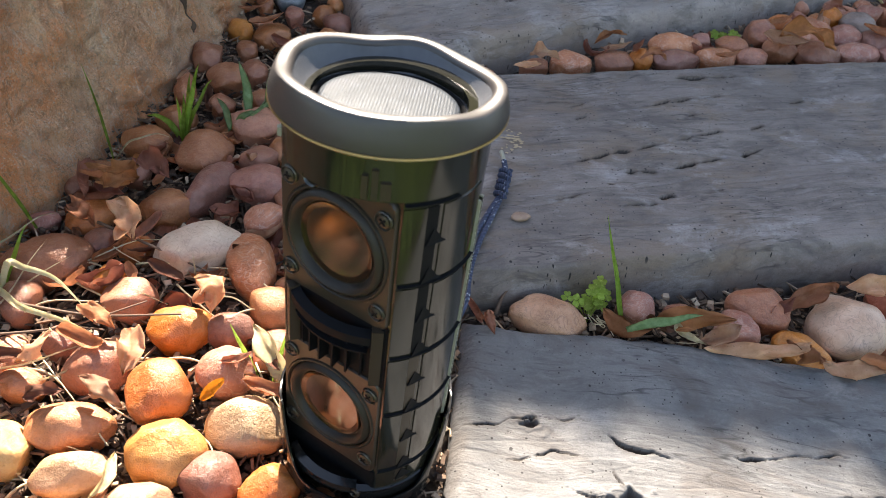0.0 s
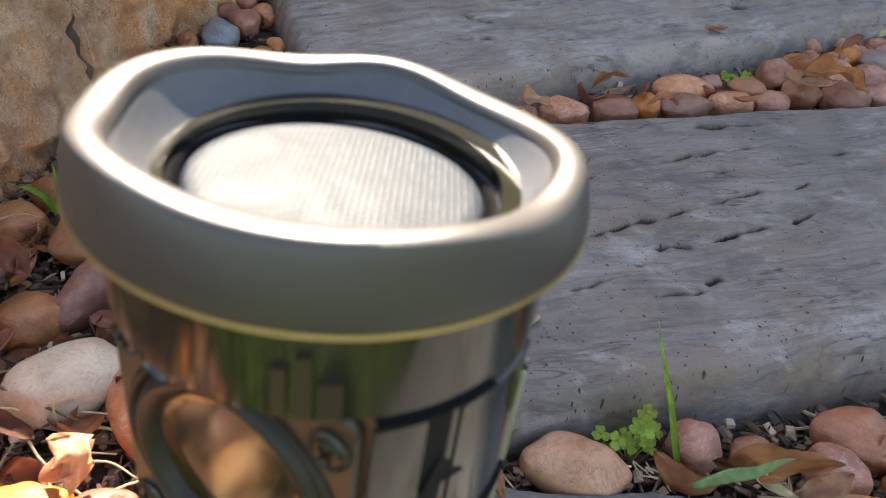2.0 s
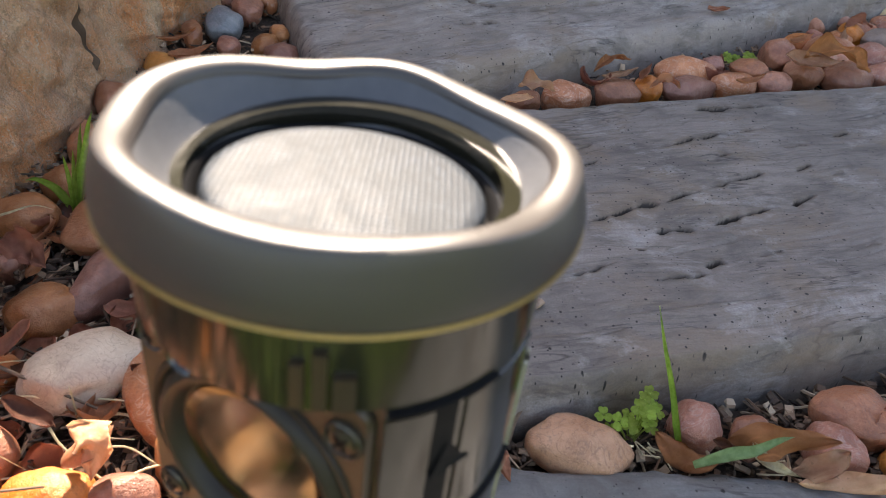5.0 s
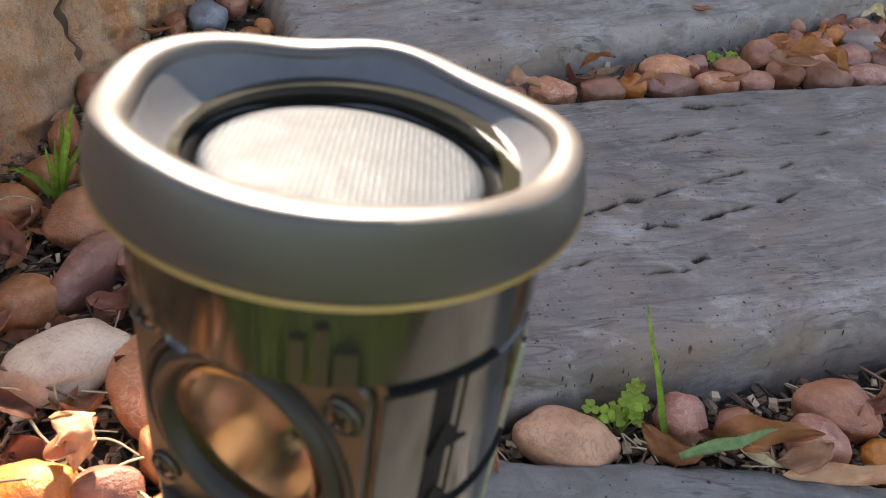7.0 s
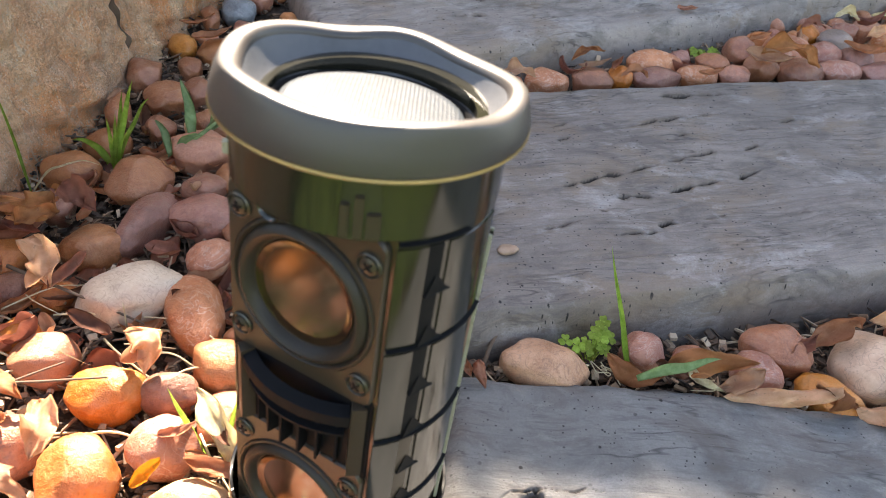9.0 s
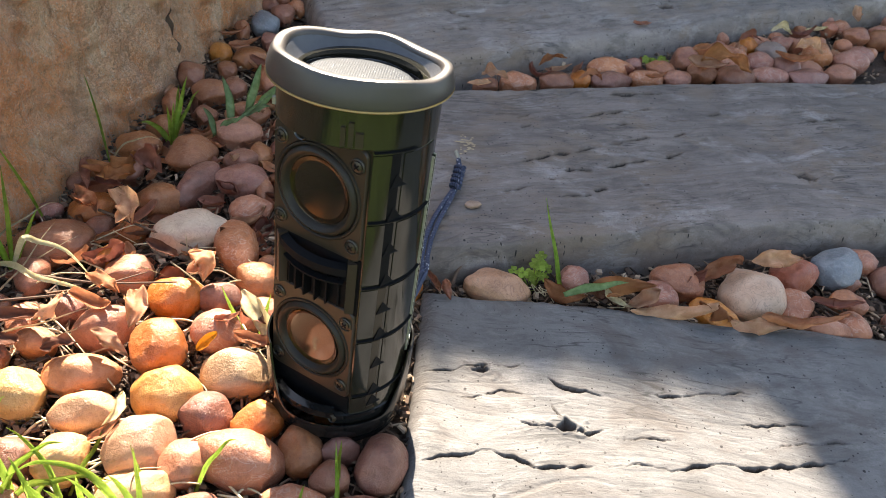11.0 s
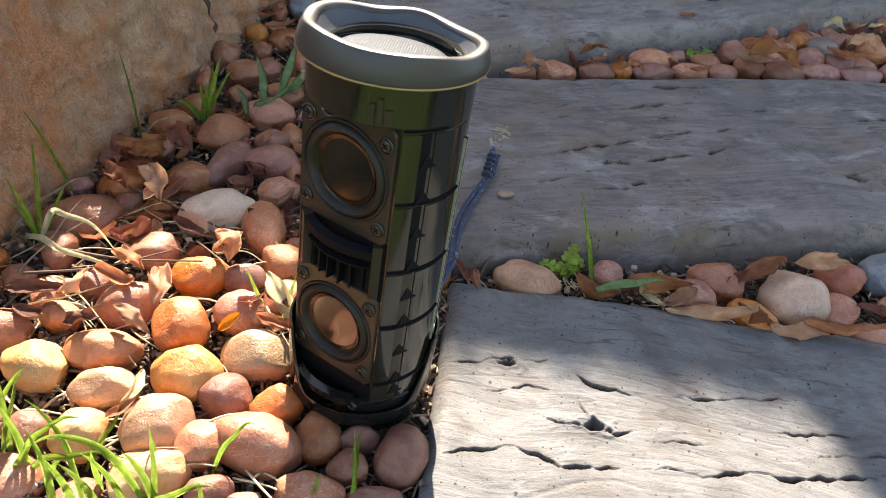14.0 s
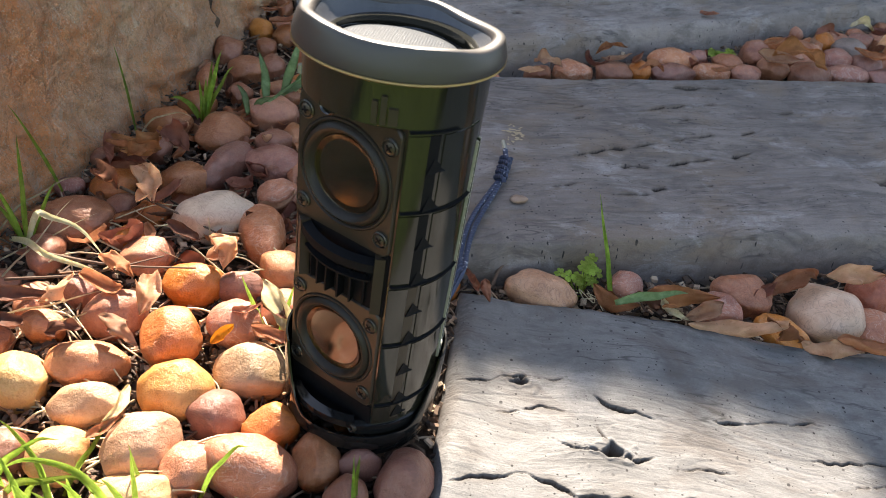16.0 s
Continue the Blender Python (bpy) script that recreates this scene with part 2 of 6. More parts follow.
def rock_material():
    """Rough sandstone: ochre and rose patches, grey weathered flakes hanging downwards, dark pores."""
    n = Nodes("sandstone")
    co = n.coords()
    streak = n.noise(n.coords((1, 1.7, 0.5), (20, 0, 10)), 24, 7, 0.7, 0.8)
    broad = n.noise(co, 6.5, 5, 0.6, 0.6)
    grain = n.noise(co, 240, 7, 0.72)
    speck = n.noise(co, 950, 3, 0.6)
    flakes = n.noise(n.coords((1.2, 2.6, 0.8), (28, 0, 8)), 58, 7, 0.76, 1.1)
    col = n.mix(n.ramp(broad, (0.42, 0.0), (0.56, 1.0)), (0.98, 0.41, 0.17), (0.88, 0.48, 0.27))
    col = n.mix(n.ramp(streak, (0.48, 0.0), (0.66, 0.85)), col, (0.95, 0.64, 0.4))
    col = n.mix(n.ramp(streak, (0.28, 0.6), (0.43, 0.0)), col, (0.5, 0.27, 0.16))
    col = n.mix(n.math("MULTIPLY", n.ramp(flakes, (0.36, 1.0), (0.46, 0.0)), 0.5), col, (0.36, 0.15, 0.075))
    col = n.mix(n.math("MULTIPLY", n.ramp(flakes, (0.56, 0.0), (0.66, 1.0)), 0.6), col, (0.92, 0.74, 0.56))
    col = n.mix(n.math("MULTIPLY", n.ramp(grain, (0.36, 1.0), (0.47, 0.0)), 0.38), col, (0.26, 0.13, 0.08))
    col = n.mix(n.math("MULTIPLY", n.ramp(speck, (0.56, 0.0), (0.68, 1.0)), 0.7), col, (0.88, 0.76, 0.62))
    lichen = n.noise(co, 13, 6, 0.7, 0.8)
    col = n.mix(n.math("MULTIPLY", n.ramp(lichen, (0.5, 0.0), (0.62, 1.0)), 0.4), col, (0.78, 0.56, 0.42))
    grit = n.noise(co, 420, 4, 0.75)
    col = n.mix(n.math("MULTIPLY", n.ramp(grit, (0.38, 1.0), (0.5, 0.0)), 0.2), col, (0.4, 0.22, 0.14))
    n.set(Base_Color=col, Roughness=0.8, Specular_IOR_Level=0.35)
    b = n.bump(streak, 1.0, 0.012)
    b = n.bump(flakes, 1.0, 0.011, b)
    b = n.bump(grain, 1.0, 0.006, b)
    b = n.bump(grit, 0.8, 0.0025, b)
    n.bump(speck, 0.7, 0.001, b)
    return n.mat


ROCK = rock_material()


def soil_material():
    n = Nodes("soil")
    co = n.coords()
    a = n.noise(co, 60, 6, 0.7)
    b = n.noise(co, 500, 5, 0.7)
    earth = n.mix(n.ramp(a, (0.3, 0.0), (0.7, 1.0)), (0.028, 0.018, 0.013), (0.09, 0.058, 0.04))
    earth = n.mix(n.math("MULTIPLY", n.ramp(b, (0.55, 0.0), (0.7, 1.0)), 0.6), earth, (0.2, 0.15, 0.11))
    # lawn in front of the steps
    sep = n.put("ShaderNodeSeparateXYZ", Vector=co)
    edge = n.math("ADD", sep.outputs[1], n.math("MULTIPLY", n.math("SUBTRACT", n.noise(co, 14, 3), 0.5), 0.12))
    turf = n.ramp(n.noise(co, 35, 6, 0.7), (0.3, (0.022, 0.04, 0.01)), (0.7, (0.06, 0.095, 0.02)))
    aside = n.math("MAXIMUM", n.math("SUBTRACT", n.math("ABSOLUTE", n.math("SUBTRACT", sep.outputs[0], 0.2)), 1.0), n.math("SUBTRACT", sep.outputs[1], 1.5))
    front = n.ramp(n.math("ADD", sep.outputs[0], 0.5), (0.49, 0.0), (0.53, 0.06))
    bed = n.math("MAXIMUM", aside, n.math("SUBTRACT", n.math("SUBTRACT", 0.075, front), edge))
    col = n.mix(n.ramp(n.math("ADD", bed, 0.5), (0.49, 0.0), (0.53, 1.0)), earth, turf)
    n.set(Base_Color=col, Roughness=0.95)
    n.bump(b, 0.8, 0.002, n.bump(a, 0.6, 0.006))
    return n.mat


SOIL = soil_material()


def plain(name, color, rough, metal=0.0, grain=0.0, scale=300, spec=0.5, vary=0.15):
    n = Nodes(name)
    co = n.coords()
    a = n.noise(co, scale, 5, 0.6)
    b = n.noise(co, scale / 8, 3, 0.6)
    lo, hi = [c * (1 - vary) for c in color], [min(1, c * (1 + vary)) for c in color]
    n.set(Base_Color=n.mix(b, lo, hi), Metallic=metal, Specular_IOR_Level=spec,
          Roughness=n.ramp(a, (0.3, max(0.03, rough - 0.06)), (0.7, rough + 0.06)))
    if grain:
        n.bump(a, grain, 0.0005)
    return n.mat


GLOSS = plain("glossy_olive_black_plastic", (0.016, 0.015, 0.01), 0.11, 0.0, 0.02, 60, 0.7)
SATIN = plain("satin_black_plastic", (0.034, 0.024, 0.016), 0.36, 0.0, 0.1, 900, 0.35)
BLACK = plain("gloss_black_plastic", (0.008, 0.008, 0.008), 0.1, 0.0, 0.0, 200, 0.4)
PIT = plain("matt_black_plastic", (0.005, 0.005, 0.006), 0.65, 0.0, 0.0, 300, 0.12)
RUBBER = plain("dark_grey_rubber", (0.038, 0.032, 0.03), 0.42, 0.0, 0.08, 1600, 0.6, 0.08)
# the cap's rubber again, coloured lighter for sun falling into the dish
LIT_RUBBER = plain("lit_rubber_dish", (0.078, 0.08, 0.087), 0.44, 0.0, 0.25, 1600, 0.4, 0.25)
GOLD = plain("gold_trim", (0.31, 0.205, 0.08), 0.4, 0.7)
ROLL = plain("surround_rubber", (0.026, 0.02, 0.015), 0.45, 0.0, 0.05, 900, 0.25)
CONE = plain("polished_dust_cap", (0.034, 0.022, 0.013), 0.15, 0.6, 0.0, 200)
STEEL = plain("dark_screw_steel", (0.07, 0.062, 0.05), 0.38, 0.7)
CLEAR = plain("pale_grey_plastic", (0.3, 0.29, 0.22), 0.3)


def radiator_material():
    n = Nodes("silver_weave")
    co = n.coords()
    wave = n.put("ShaderNodeTexWave", Vector=co, Scale=300.0, Distortion=0.4)
    cross = n.put("ShaderNodeTexWave", Vector=n.coords(turn=(0, 0, 90)), Scale=260.0, Distortion=0.4)
    weave = n.math("MULTIPLY", n.math("MULTIPLY", n.math("POWER", wave.outputs["Fac"], 0.6), n.math("POWER", cross.outputs["Fac"], 0.5)), n.ramp(n.noise(n.coords((700, 300, 300)), 1.0, 4, 0.7), (0.3, 0.15), (0.6, 1.0)))
    # cloudy tone painted onto the disc in place of mirrored clouds
    reflected_cloud = n.noise(co, 110, 4, 0.6, 0.8)
    tone = n.mix(weave, (0.012, 0.016, 0.022), (0.05, 0.067, 0.09))
    tone = n.mix(n.math("MULTIPLY", n.ramp(reflected_cloud, (0.38, 1.0), (0.62, 0.0)), 0.5), tone, (0.02, 0.025, 0.03))
    n.set(Base_Color=tone, Metallic=0.0, Specular_IOR_Level=0.17, Roughness=n.ramp(reflected_cloud, (0.35, 0.58), (0.65, 0.45)))
    n.bump(weave, 0.35, 0.0003)
    return n.mat


WEAVE = radiator_material()


def leaf_material(name, low, high, through_light=0.25, scale=120, spots=(0.1, 0.05, 0.02)):
    n = Nodes(name)
    rnd = n.chance()
    co = n.coords()
    a = n.noise(co, scale, 5, 0.65)
    vein = n.noise(n.coords((60, 400, 60)), 1.0, 3, 0.5)
    col = n.mix(n.ramp(a, (0.3, 0.0), (0.7, 1.0)), low, high)
    col = n.mix(n.math("MULTIPLY", n.ramp(vein, (0.55, 0.0), (0.7, 1.0)), 0.4), col, [min(1, c * 1.5) for c in high])
    col = n.mix(n.math("MULTIPLY", n.ramp(n.noise(co, scale * 4, 4), (0.62, 0.0), (0.7, 1.0)), 0.3), col, spots)
    hue = n.put("ShaderNodeHueSaturation", Color=col, Hue=n.math("ADD", 0.493, n.math("MULTIPLY", rnd, 0.014)),
                Value=n.math("ADD", 0.75, n.math("MULTIPLY", rnd, 0.5)))
    n.set(Base_Color=hue.outputs[0], Roughness=0.6, Specular_IOR_Level=0.22)
    n.bump(vein, 0.4, 0.0006)
    glow = n.put("ShaderNodeBsdfTranslucent", Color=hue.outputs[0])
    mixed = n.put("ShaderNodeMixShader", Fac=through_light)
    n.tree.links.new(n.bsdf.outputs[0], mixed.inputs[1])
    n.tree.links.new(glow.outputs[0], mixed.inputs[2])
    n.tree.links.new(mixed.outputs[0], n.tree.nodes["Material Output"].inputs["Surface"])
    return n.mat


DRY = leaf_material("dry_leaf", (0.42, 0.18, 0.09), (0.62, 0.33, 0.2), 0.35)
DRY_PALE = leaf_material("pale_dry_leaf", (0.58, 0.33, 0.2), (0.78, 0.53, 0.37), 0.35)
DRY_DARK = leaf_material("old_brown_leaf", (0.14, 0.06, 0.04), (0.27, 0.125, 0.08), 0.1)
DRY_RED = leaf_material("reddish_dry_leaf", (0.3, 0.12, 0.08), (0.48, 0.22, 0.15), 0.2)
DRY_ORANGE = leaf_material("orange_dry_leaf", (0.36, 0.15, 0.065), (0.55, 0.26, 0.12), 0.3)
AMBER = leaf_material("amber_leaf", (0.6, 0.22, 0.02), (0.75, 0.38, 0.05), 0.45)
GRASS = leaf_material("grass_blade", (0.21, 0.33, 0.045), (0.4, 0.52, 0.11), 0.5, 300, (0.22, 0.32, 0.05))
LAWN = leaf_material("lawn_grass", (0.06, 0.1, 0.02), (0.13, 0.18, 0.04), 0.3, 300, (0.06, 0.09, 0.02))
STRAW = leaf_material("dry_straw", (0.5, 0.4, 0.24), (0.75, 0.65, 0.46), 0.25, 300, (0.3, 0.2, 0.1))
# straw coloured almost white to stand for sun shining through the blades
BACKLIT_BLADE = leaf_material("backlit_blade", (0.7, 0.66, 0.42), (0.88, 0.84, 0.62), 0.45, 300, (0.5, 0.5, 0.25))
WEED = leaf_material("weed_leaf", (0.19, 0.29, 0.13), (0.33, 0.45, 0.24), 0.35, 300, (0.12, 0.2, 0.07))
CLOVER = leaf_material("clover_leaf", (0.26, 0.36, 0.06), (0.44, 0.53, 0.13), 0.35, 500, (0.1, 0.2, 0.05))
SHADE_HEDGE = leaf_material("shade_hedge_leaf", (0.03, 0.07, 0.015), (0.07, 0.14, 0.03), 0.2, 60, (0.03, 0.06, 0.02))
TWIG = plain("dry_twig", (0.13, 0.085, 0.06), 0.8, 0.0, 0.6, 700, 0.3, 0.5)
# dark colour standing for the shade inside the wall joint
JOINT_DARK = plain("joint_dark", (0.1, 0.065, 0.045), 0.9, 0.0, 0.6, 500, 0.2, 0.4)


def cord_material():
    n = Nodes("navy_braid")
    co = n.coords()
    a = n.dots(co, 420, 0.18, 0.3)
    weave = n.put("ShaderNodeTexWave", Vector=n.coords(turn=(0, 35, 45)), Scale=220.0).outputs["Fac"]
    col = n.mix(weave, (0.018, 0.024, 0.05), (0.05, 0.065, 0.12))
    pick = n.math("MULTIPLY", a, n.ramp(n.noise(co, 300, 2), (0.5, 0.0), (0.56, 1.0)))
    n.set(Base_Color=n.mix(pick, col, (0.5, 0.52, 0.56)), Roughness=0.75)
    n.bump(weave, 0.8, 0.0008)
    return n.mat


CORD = cord_material()

# ---- helpers of the scene ----
SLOPE, GY, GZ = 0.15, 0.227, -0.06


def gz(x, y):
    """Height of the bed on which the stones lie; it levels out far from the steps."""
    y = y if -0.7 < y < 1.7 else (-0.7 - 0.3 * (1 - math.exp((y + 0.7) / 0.3)) if y <= -0.7 else 1.7 + 0.3 * (1 - math.exp((1.7 - y) / 0.3)))
    return GZ + SLOPE * (y - GY)


TILT_BED = Matrix.Rotation(math.atan(SLOPE), 4, "X")


def mesh_of(name, bm, material, smooth=True, crisp=0):
    me = bpy.data.meshes.new(name)
    bmesh.ops.recalc_face_normals(bm, faces=bm.faces)
    bm.to_mesh(me)
    bm.free()
    me.materials.append(material)
    for p in me.polygons:
        p.use_smooth = smooth
    if crisp:
        me.set_sharp_from_angle(angle=radians(crisp))
    return me


def part(name, bm, material, parent, label="", smooth=True):
    ob = new(name, mesh_of(name, bm, material, smooth, 38))
    ob.parent = parent
    return tagged(ob, label)


def grid_mesh(name, pts, nu, nv, material, close_under=None):
    """A sheet of nu x nv points; close_under: a vector by which its border is carried down and capped."""
    verts = [tuple(p) for p in pts]
    faces = [(i * nv + j, (i + 1) * nv + j, (i + 1) * nv + j + 1, i * nv + j + 1) for i in range(nu - 1) for j in range(nv - 1)]
    if close_under is not None:
        ring = [i * nv for i in range(nu)] + [(nu - 1) * nv + j for j in range(1, nv)]
        ring += [i * nv + nv - 1 for i in range(nu - 2, -1, -1)] + [j for j in range(nv - 2, 0, -1)]
        base = len(verts)
        verts += [tuple(Vector(verts[k]) + close_under) for k in ring]
        m = len(ring)
        faces += [(ring[k], base + k, base + (k + 1) % m, ring[(k + 1) % m]) for k in range(m)]
        faces.append(tuple(base + k for k in range(m)))
    me = bpy.data.meshes.new(name)
    me.from_pydata(verts, [], faces)
    bm = bmesh.new()
    bm.from_mesh(me)
    bmesh.ops.recalc_face_normals(bm, faces=bm.faces)
    bm.to_mesh(me)
    bm.free()
    me.materials.append(material)
    for p in me.polygons:
        p.use_smooth = len(p.vertices) == 4
    return me


def lathe(profile, seg=96, warp=None, closed=False):
    """A turned form about z from (radius, height) points; warp(angle, r, z, index) may move a point."""
    bm = bmesh.new()
    rings = []
    for k, (r, z) in enumerate(profile):
        ring = []
        for i in range(seg):
            a = 2 * math.pi * i / seg
            rr, zz = warp(a, r, z, k) if warp else (r, z)
            ring.append(bm.verts.new((rr * math.cos(a), rr * math.sin(a), zz)))
        rings.append(ring)
    pairs = list(zip(rings, rings[1:]))
    if closed:
        pairs.append((rings[-1], rings[0]))
    for lo, hi in pairs:
        for i in range(seg):
            bm.faces.new((lo[i], lo[(i + 1) % seg], hi[(i + 1) % seg], hi[i]))
    if not closed:
        for ring in (rings[0], rings[-1]):
            bm.faces.new(ring)
    return bm


def arc_block(a0, a1, r0, r1, z0, z1, seg=20, bevel=0.0004, skew=0.0):
    """A piece of a cylinder's wall between two angles in degrees."""
    bm = bmesh.new()
    cols = []
    for i in range(seg + 1):
        a = radians(a0 + (a1 - a0) * i / seg)
        dz = skew * i / seg
        cols.append([bm.verts.new((r * math.cos(a), r * math.sin(a), z + dz)) for r, z in ((r0, z0), (r1, z0 + bevel), (r1, z1 - bevel), (r0, z1))])
    for p, q in zip(cols, cols[1:]):
        for k in range(4):
            bm.faces.new((p[k], p[(k + 1) % 4], q[(k + 1) % 4], q[k]))
    bm.faces.new(cols[0])
    bm.faces.new(cols[-1])
    return bm


def box(x0, x1, y0, y1, z0, z1, bevel=0.0):
    bm = bmesh.new()
    bmesh.ops.create_cube(bm, size=1)
    for v in bm.verts:
        v.co = Vector((x0 + (v.co.x + 0.5) * (x1 - x0), y0 + (v.co.y + 0.5) * (y1 - y0), z0 + (v.co.z + 0.5) * (z1 - z0)))
    if bevel:
        bmesh.ops.bevel(bm, geom=bm.edges[:], offset=bevel, segments=2, affect="EDGES")
    return bm


def tube(points, radius, seg=8, taper=None):
    """A round strand along points; taper(s) scales the radius for s from 0 to 1."""
    bm = bmesh.new()
    pts = [Vector(p) for p in points]
    rings = []
    for i, p in enumerate(pts):
        along = (pts[min(i + 1, len(pts) - 1)] - pts[max(i - 1, 0)]).normalized()
        side = along.orthogonal().normalized() if i == 0 else (side - along * side.dot(along)).normalized()
        up = along.cross(side)
        r = radius * (taper(i / (len(pts) - 1)) if taper else 1)
        rings.append([bm.verts.new(p + r * (side * math.cos(2 * math.pi * k / seg) + up * math.sin(2 * math.pi * k / seg))) for k in range(seg)])
    for a, b in zip(rings, rings[1:]):
        for k in range(seg):
            bm.faces.new((a[k], a[(k + 1) % seg], b[(k + 1) % seg], b[k]))
    bm.faces.new(rings[0])
    bm.faces.new(rings[-1])
    return bm


def bend(points, steps):
    """A smooth line through a few points (Catmull-Rom)."""
    p = [Vector(q) for q in points]
    p = [2 * p[0] - p[1]] + p + [2 * p[-1] - p[-2]]
    out = []
    for i in range(1, len(p) - 2):
        for s in range(steps):
            t = s / steps
            out.append(0.5 * (2 * p[i] + (p[i + 1] - p[i - 1]) * t + (2 * p[i - 1] - 5 * p[i] + 4 * p[i + 1] - p[i + 2]) * t * t
                              + (3 * p[i] - p[i - 1] - 3 * p[i + 1] + p[i + 2]) * t ** 3))
    return out + [p[-2]]


# ---- ground ----
def ground():
    near = list(np.arange(-0.8, 1.2, 0.016))
    far = [1.2 + 0.03 * 1.35 ** k for k in range(1, 32)]
    xs = [-v + 0.4 for v in reversed(far)] + near + far
    ys = [v for v in xs]
    pts = []
    for x in xs:
        for y in ys:
            rough = 0.004 * noise.noise((x * 30, y * 30, 0)) + 0.012 * noise.noise((x * 5, y * 5, 3)) * (abs(x) > 0.7 or y > 1.2 or y < 0)
            pts.append((x, y, gz(x, y) - 0.012 + rough))
    tagged(new("ground", grid_mesh("ground", pts, len(xs), len(ys), SOIL)), "dark crumbly garden soil running into green lawn", "ground", kind="structure")


ground()


def edged(n, share=0.06):
    """n places from 0 to 1, closer together towards both ends."""
    s = np.linspace(0, 1, n)
    return s - share * np.sin(2 * np.pi * s) / (2 * np.pi) * 5 * 0.9


def sleeper(name, corners, high, sink, nu, nv, material, label, cracks=(), knots=(), seed=0, edge=0.02, relief=1.0, rear=None, fine=(0.6, 0.1, 0.9), open_by=1.0):
    """A weathered sleeper over four corners (front left, front right, back right, back left)."""
    fl, fr, br, bl = [Vector((*c, 0)) for c in corners]
    length, depth = (fr - fl).length, (bl - fl).length
    frame_of = Matrix.Translation((fl.x, fl.y, gz(fl.x, fl.y))) @ Matrix.Rotation(math.atan2(fr.y - fl.y, fr.x - fl.x), 4, "Z")
    back = frame_of.inverted()
    nz = noise.noise
    rear = high if rear is None else rear
    pts, flows, dirt_shades = [], [], []
    us = np.concatenate([np.linspace(0, fine[0], int(nu * 0.78), endpoint=False), np.linspace(fine[0], 1, nu - int(nu * 0.78))])
    n1 = int(nv * 0.1)
    vs = np.concatenate([np.linspace(0, fine[1], n1, endpoint=False), np.linspace(fine[1], fine[2], int(nv * 0.75), endpoint=False), np.linspace(fine[2], 1, nv - n1 - int(nv * 0.75))])
    for u in us:
        for v in vs:
            wob = 0.004 * nz((u * length * 14, v * 2, seed)) + 0.0015 * nz((u * length * 60, v * 9, seed))
            p = (fl * (1 - u) + fr * u) * (1 - v) + (bl * (1 - u) + br * u) * v
            p += (bl - fl).normalized() * wob * (1 if v > 0.5 else -1) * (abs(v - 0.5) * 2) ** 3
            lx, ly = u * length, v * depth
            d = min(lx, length - lx, ly, depth - ly)
            rr = edge * (1 + 0.35 * nz((lx * 12, ly * 12, seed + 5)))
            round_off = math.sqrt(max(0.0, 1 - (1 - min(d / rr, 1)) ** 2))
            z = (high + (rear - high) * v) * round_off - (1 - round_off) * 0.004
            flow = ly + 0.014 * nz((lx * 6, ly * 6, seed)) + 0.005 * nz((lx * 17, ly * 12, seed + 14)) + 0.002 * nz((lx * 30, ly * 20, seed))
            # the grain swings round the knots
            for x0, y0, rad, deep in knots:
                dx, dy = (p.x - x0) / (4 * rad), (p.y - y0) / (3 * rad)
                flow += 0.5 * rad * math.exp(-dx * dx - dy * dy) * (1 if p.y > y0 else -1)
            z += 0.0035 * nz((lx * 7, ly * 16, seed + 1))
            fib = 0.0018 * nz((lx * 14, flow * 85, seed + 2)) + 0.0011 * nz((lx * 34, flow * 210, seed + 3))
            gap = nz((lx * 8, flow * 55, seed + 8))
            here = nz((lx * 9, ly * 9, seed + 9))
            fib -= 0.003 * max(0.0, 1 - abs(gap - 0.1) / 0.05) * max(0.0, min(1.0, 3 * here))
            fib -= 0.0016 * max(0.0, 1 - abs(nz((lx * 16, flow * 120, seed + 12))) / 0.09) * max(0.0, min(1.0, 0.4 - 2 * here))
            z += fib * relief * round_off
            # how much brown dirt and painted shade a split or knot puts here
            dirt_shade = 0.0
            for line, wide, deep in cracks:
                wide *= open_by
                if not line[0][0] < p.x < line[-1][0]:
                    continue
                y0 = line[0][1]
                for (xa, ya), (xb, yb) in zip(line, line[1:]):
                    if xa <= p.x <= xb:
                        mid = ya + (yb - ya) * (p.x - xa) / (xb - xa)
                if abs(p.y - mid) > 0.02:
                    continue
                s = (p.x - line[0][0]) / (line[-1][0] - line[0][0])
                mid += 0.002 * nz((p.x * 70, y0 * 40, 1)) + 0.0013 * nz((p.x * 190, y0 * 40, 1))
                w = wide * min(1.0, 5 * s, 5 * (1 - s)) * (0.22 + 1.7 * abs(nz((p.x * 60, y0 * 50, 4)))) + 1e-5
                q = (p.y - mid) / w
                # a sharp split with a shallow slope running down to it on its near side
                z -= deep * min(1.0, w / wide * 1.3) * max(0.0, 1 - q * q) ** 0.8
                dirt_shade = max(dirt_shade, min(1.0, w / wide * 1.6) * (1.0 if abs(q) < 0.8 else 0.45 * max(0.0, 1 - (abs(q) - 0.8) * w / (3.5 * wide + 0.0012))))
                z -= 0.28 * deep * min(1.0, w / wide) * max(0.0, 1 - (-q / 4 if q < 0 else q)) ** 1.5
            for x0, y0, rad, deep in knots:
                jag = 1 + 0.75 * nz((p.x * 130, p.y * 170, 7)) + 0.5 * nz((p.x * 330, p.y * 330, 8))
                q = math.hypot((p.x - x0) / 1.9, p.y - y0) * jag
                z -= deep * max(0.0, 1 - (q / rad) ** 2) ** 0.7
                dirt_shade = max(dirt_shade, min(1.0, 1.5 * max(0.0, 1 - q / (1.3 * rad))))
                z += 0.12 * deep * max(0.0, 1 - abs(q - 1.6 * rad) / (0.7 * rad))
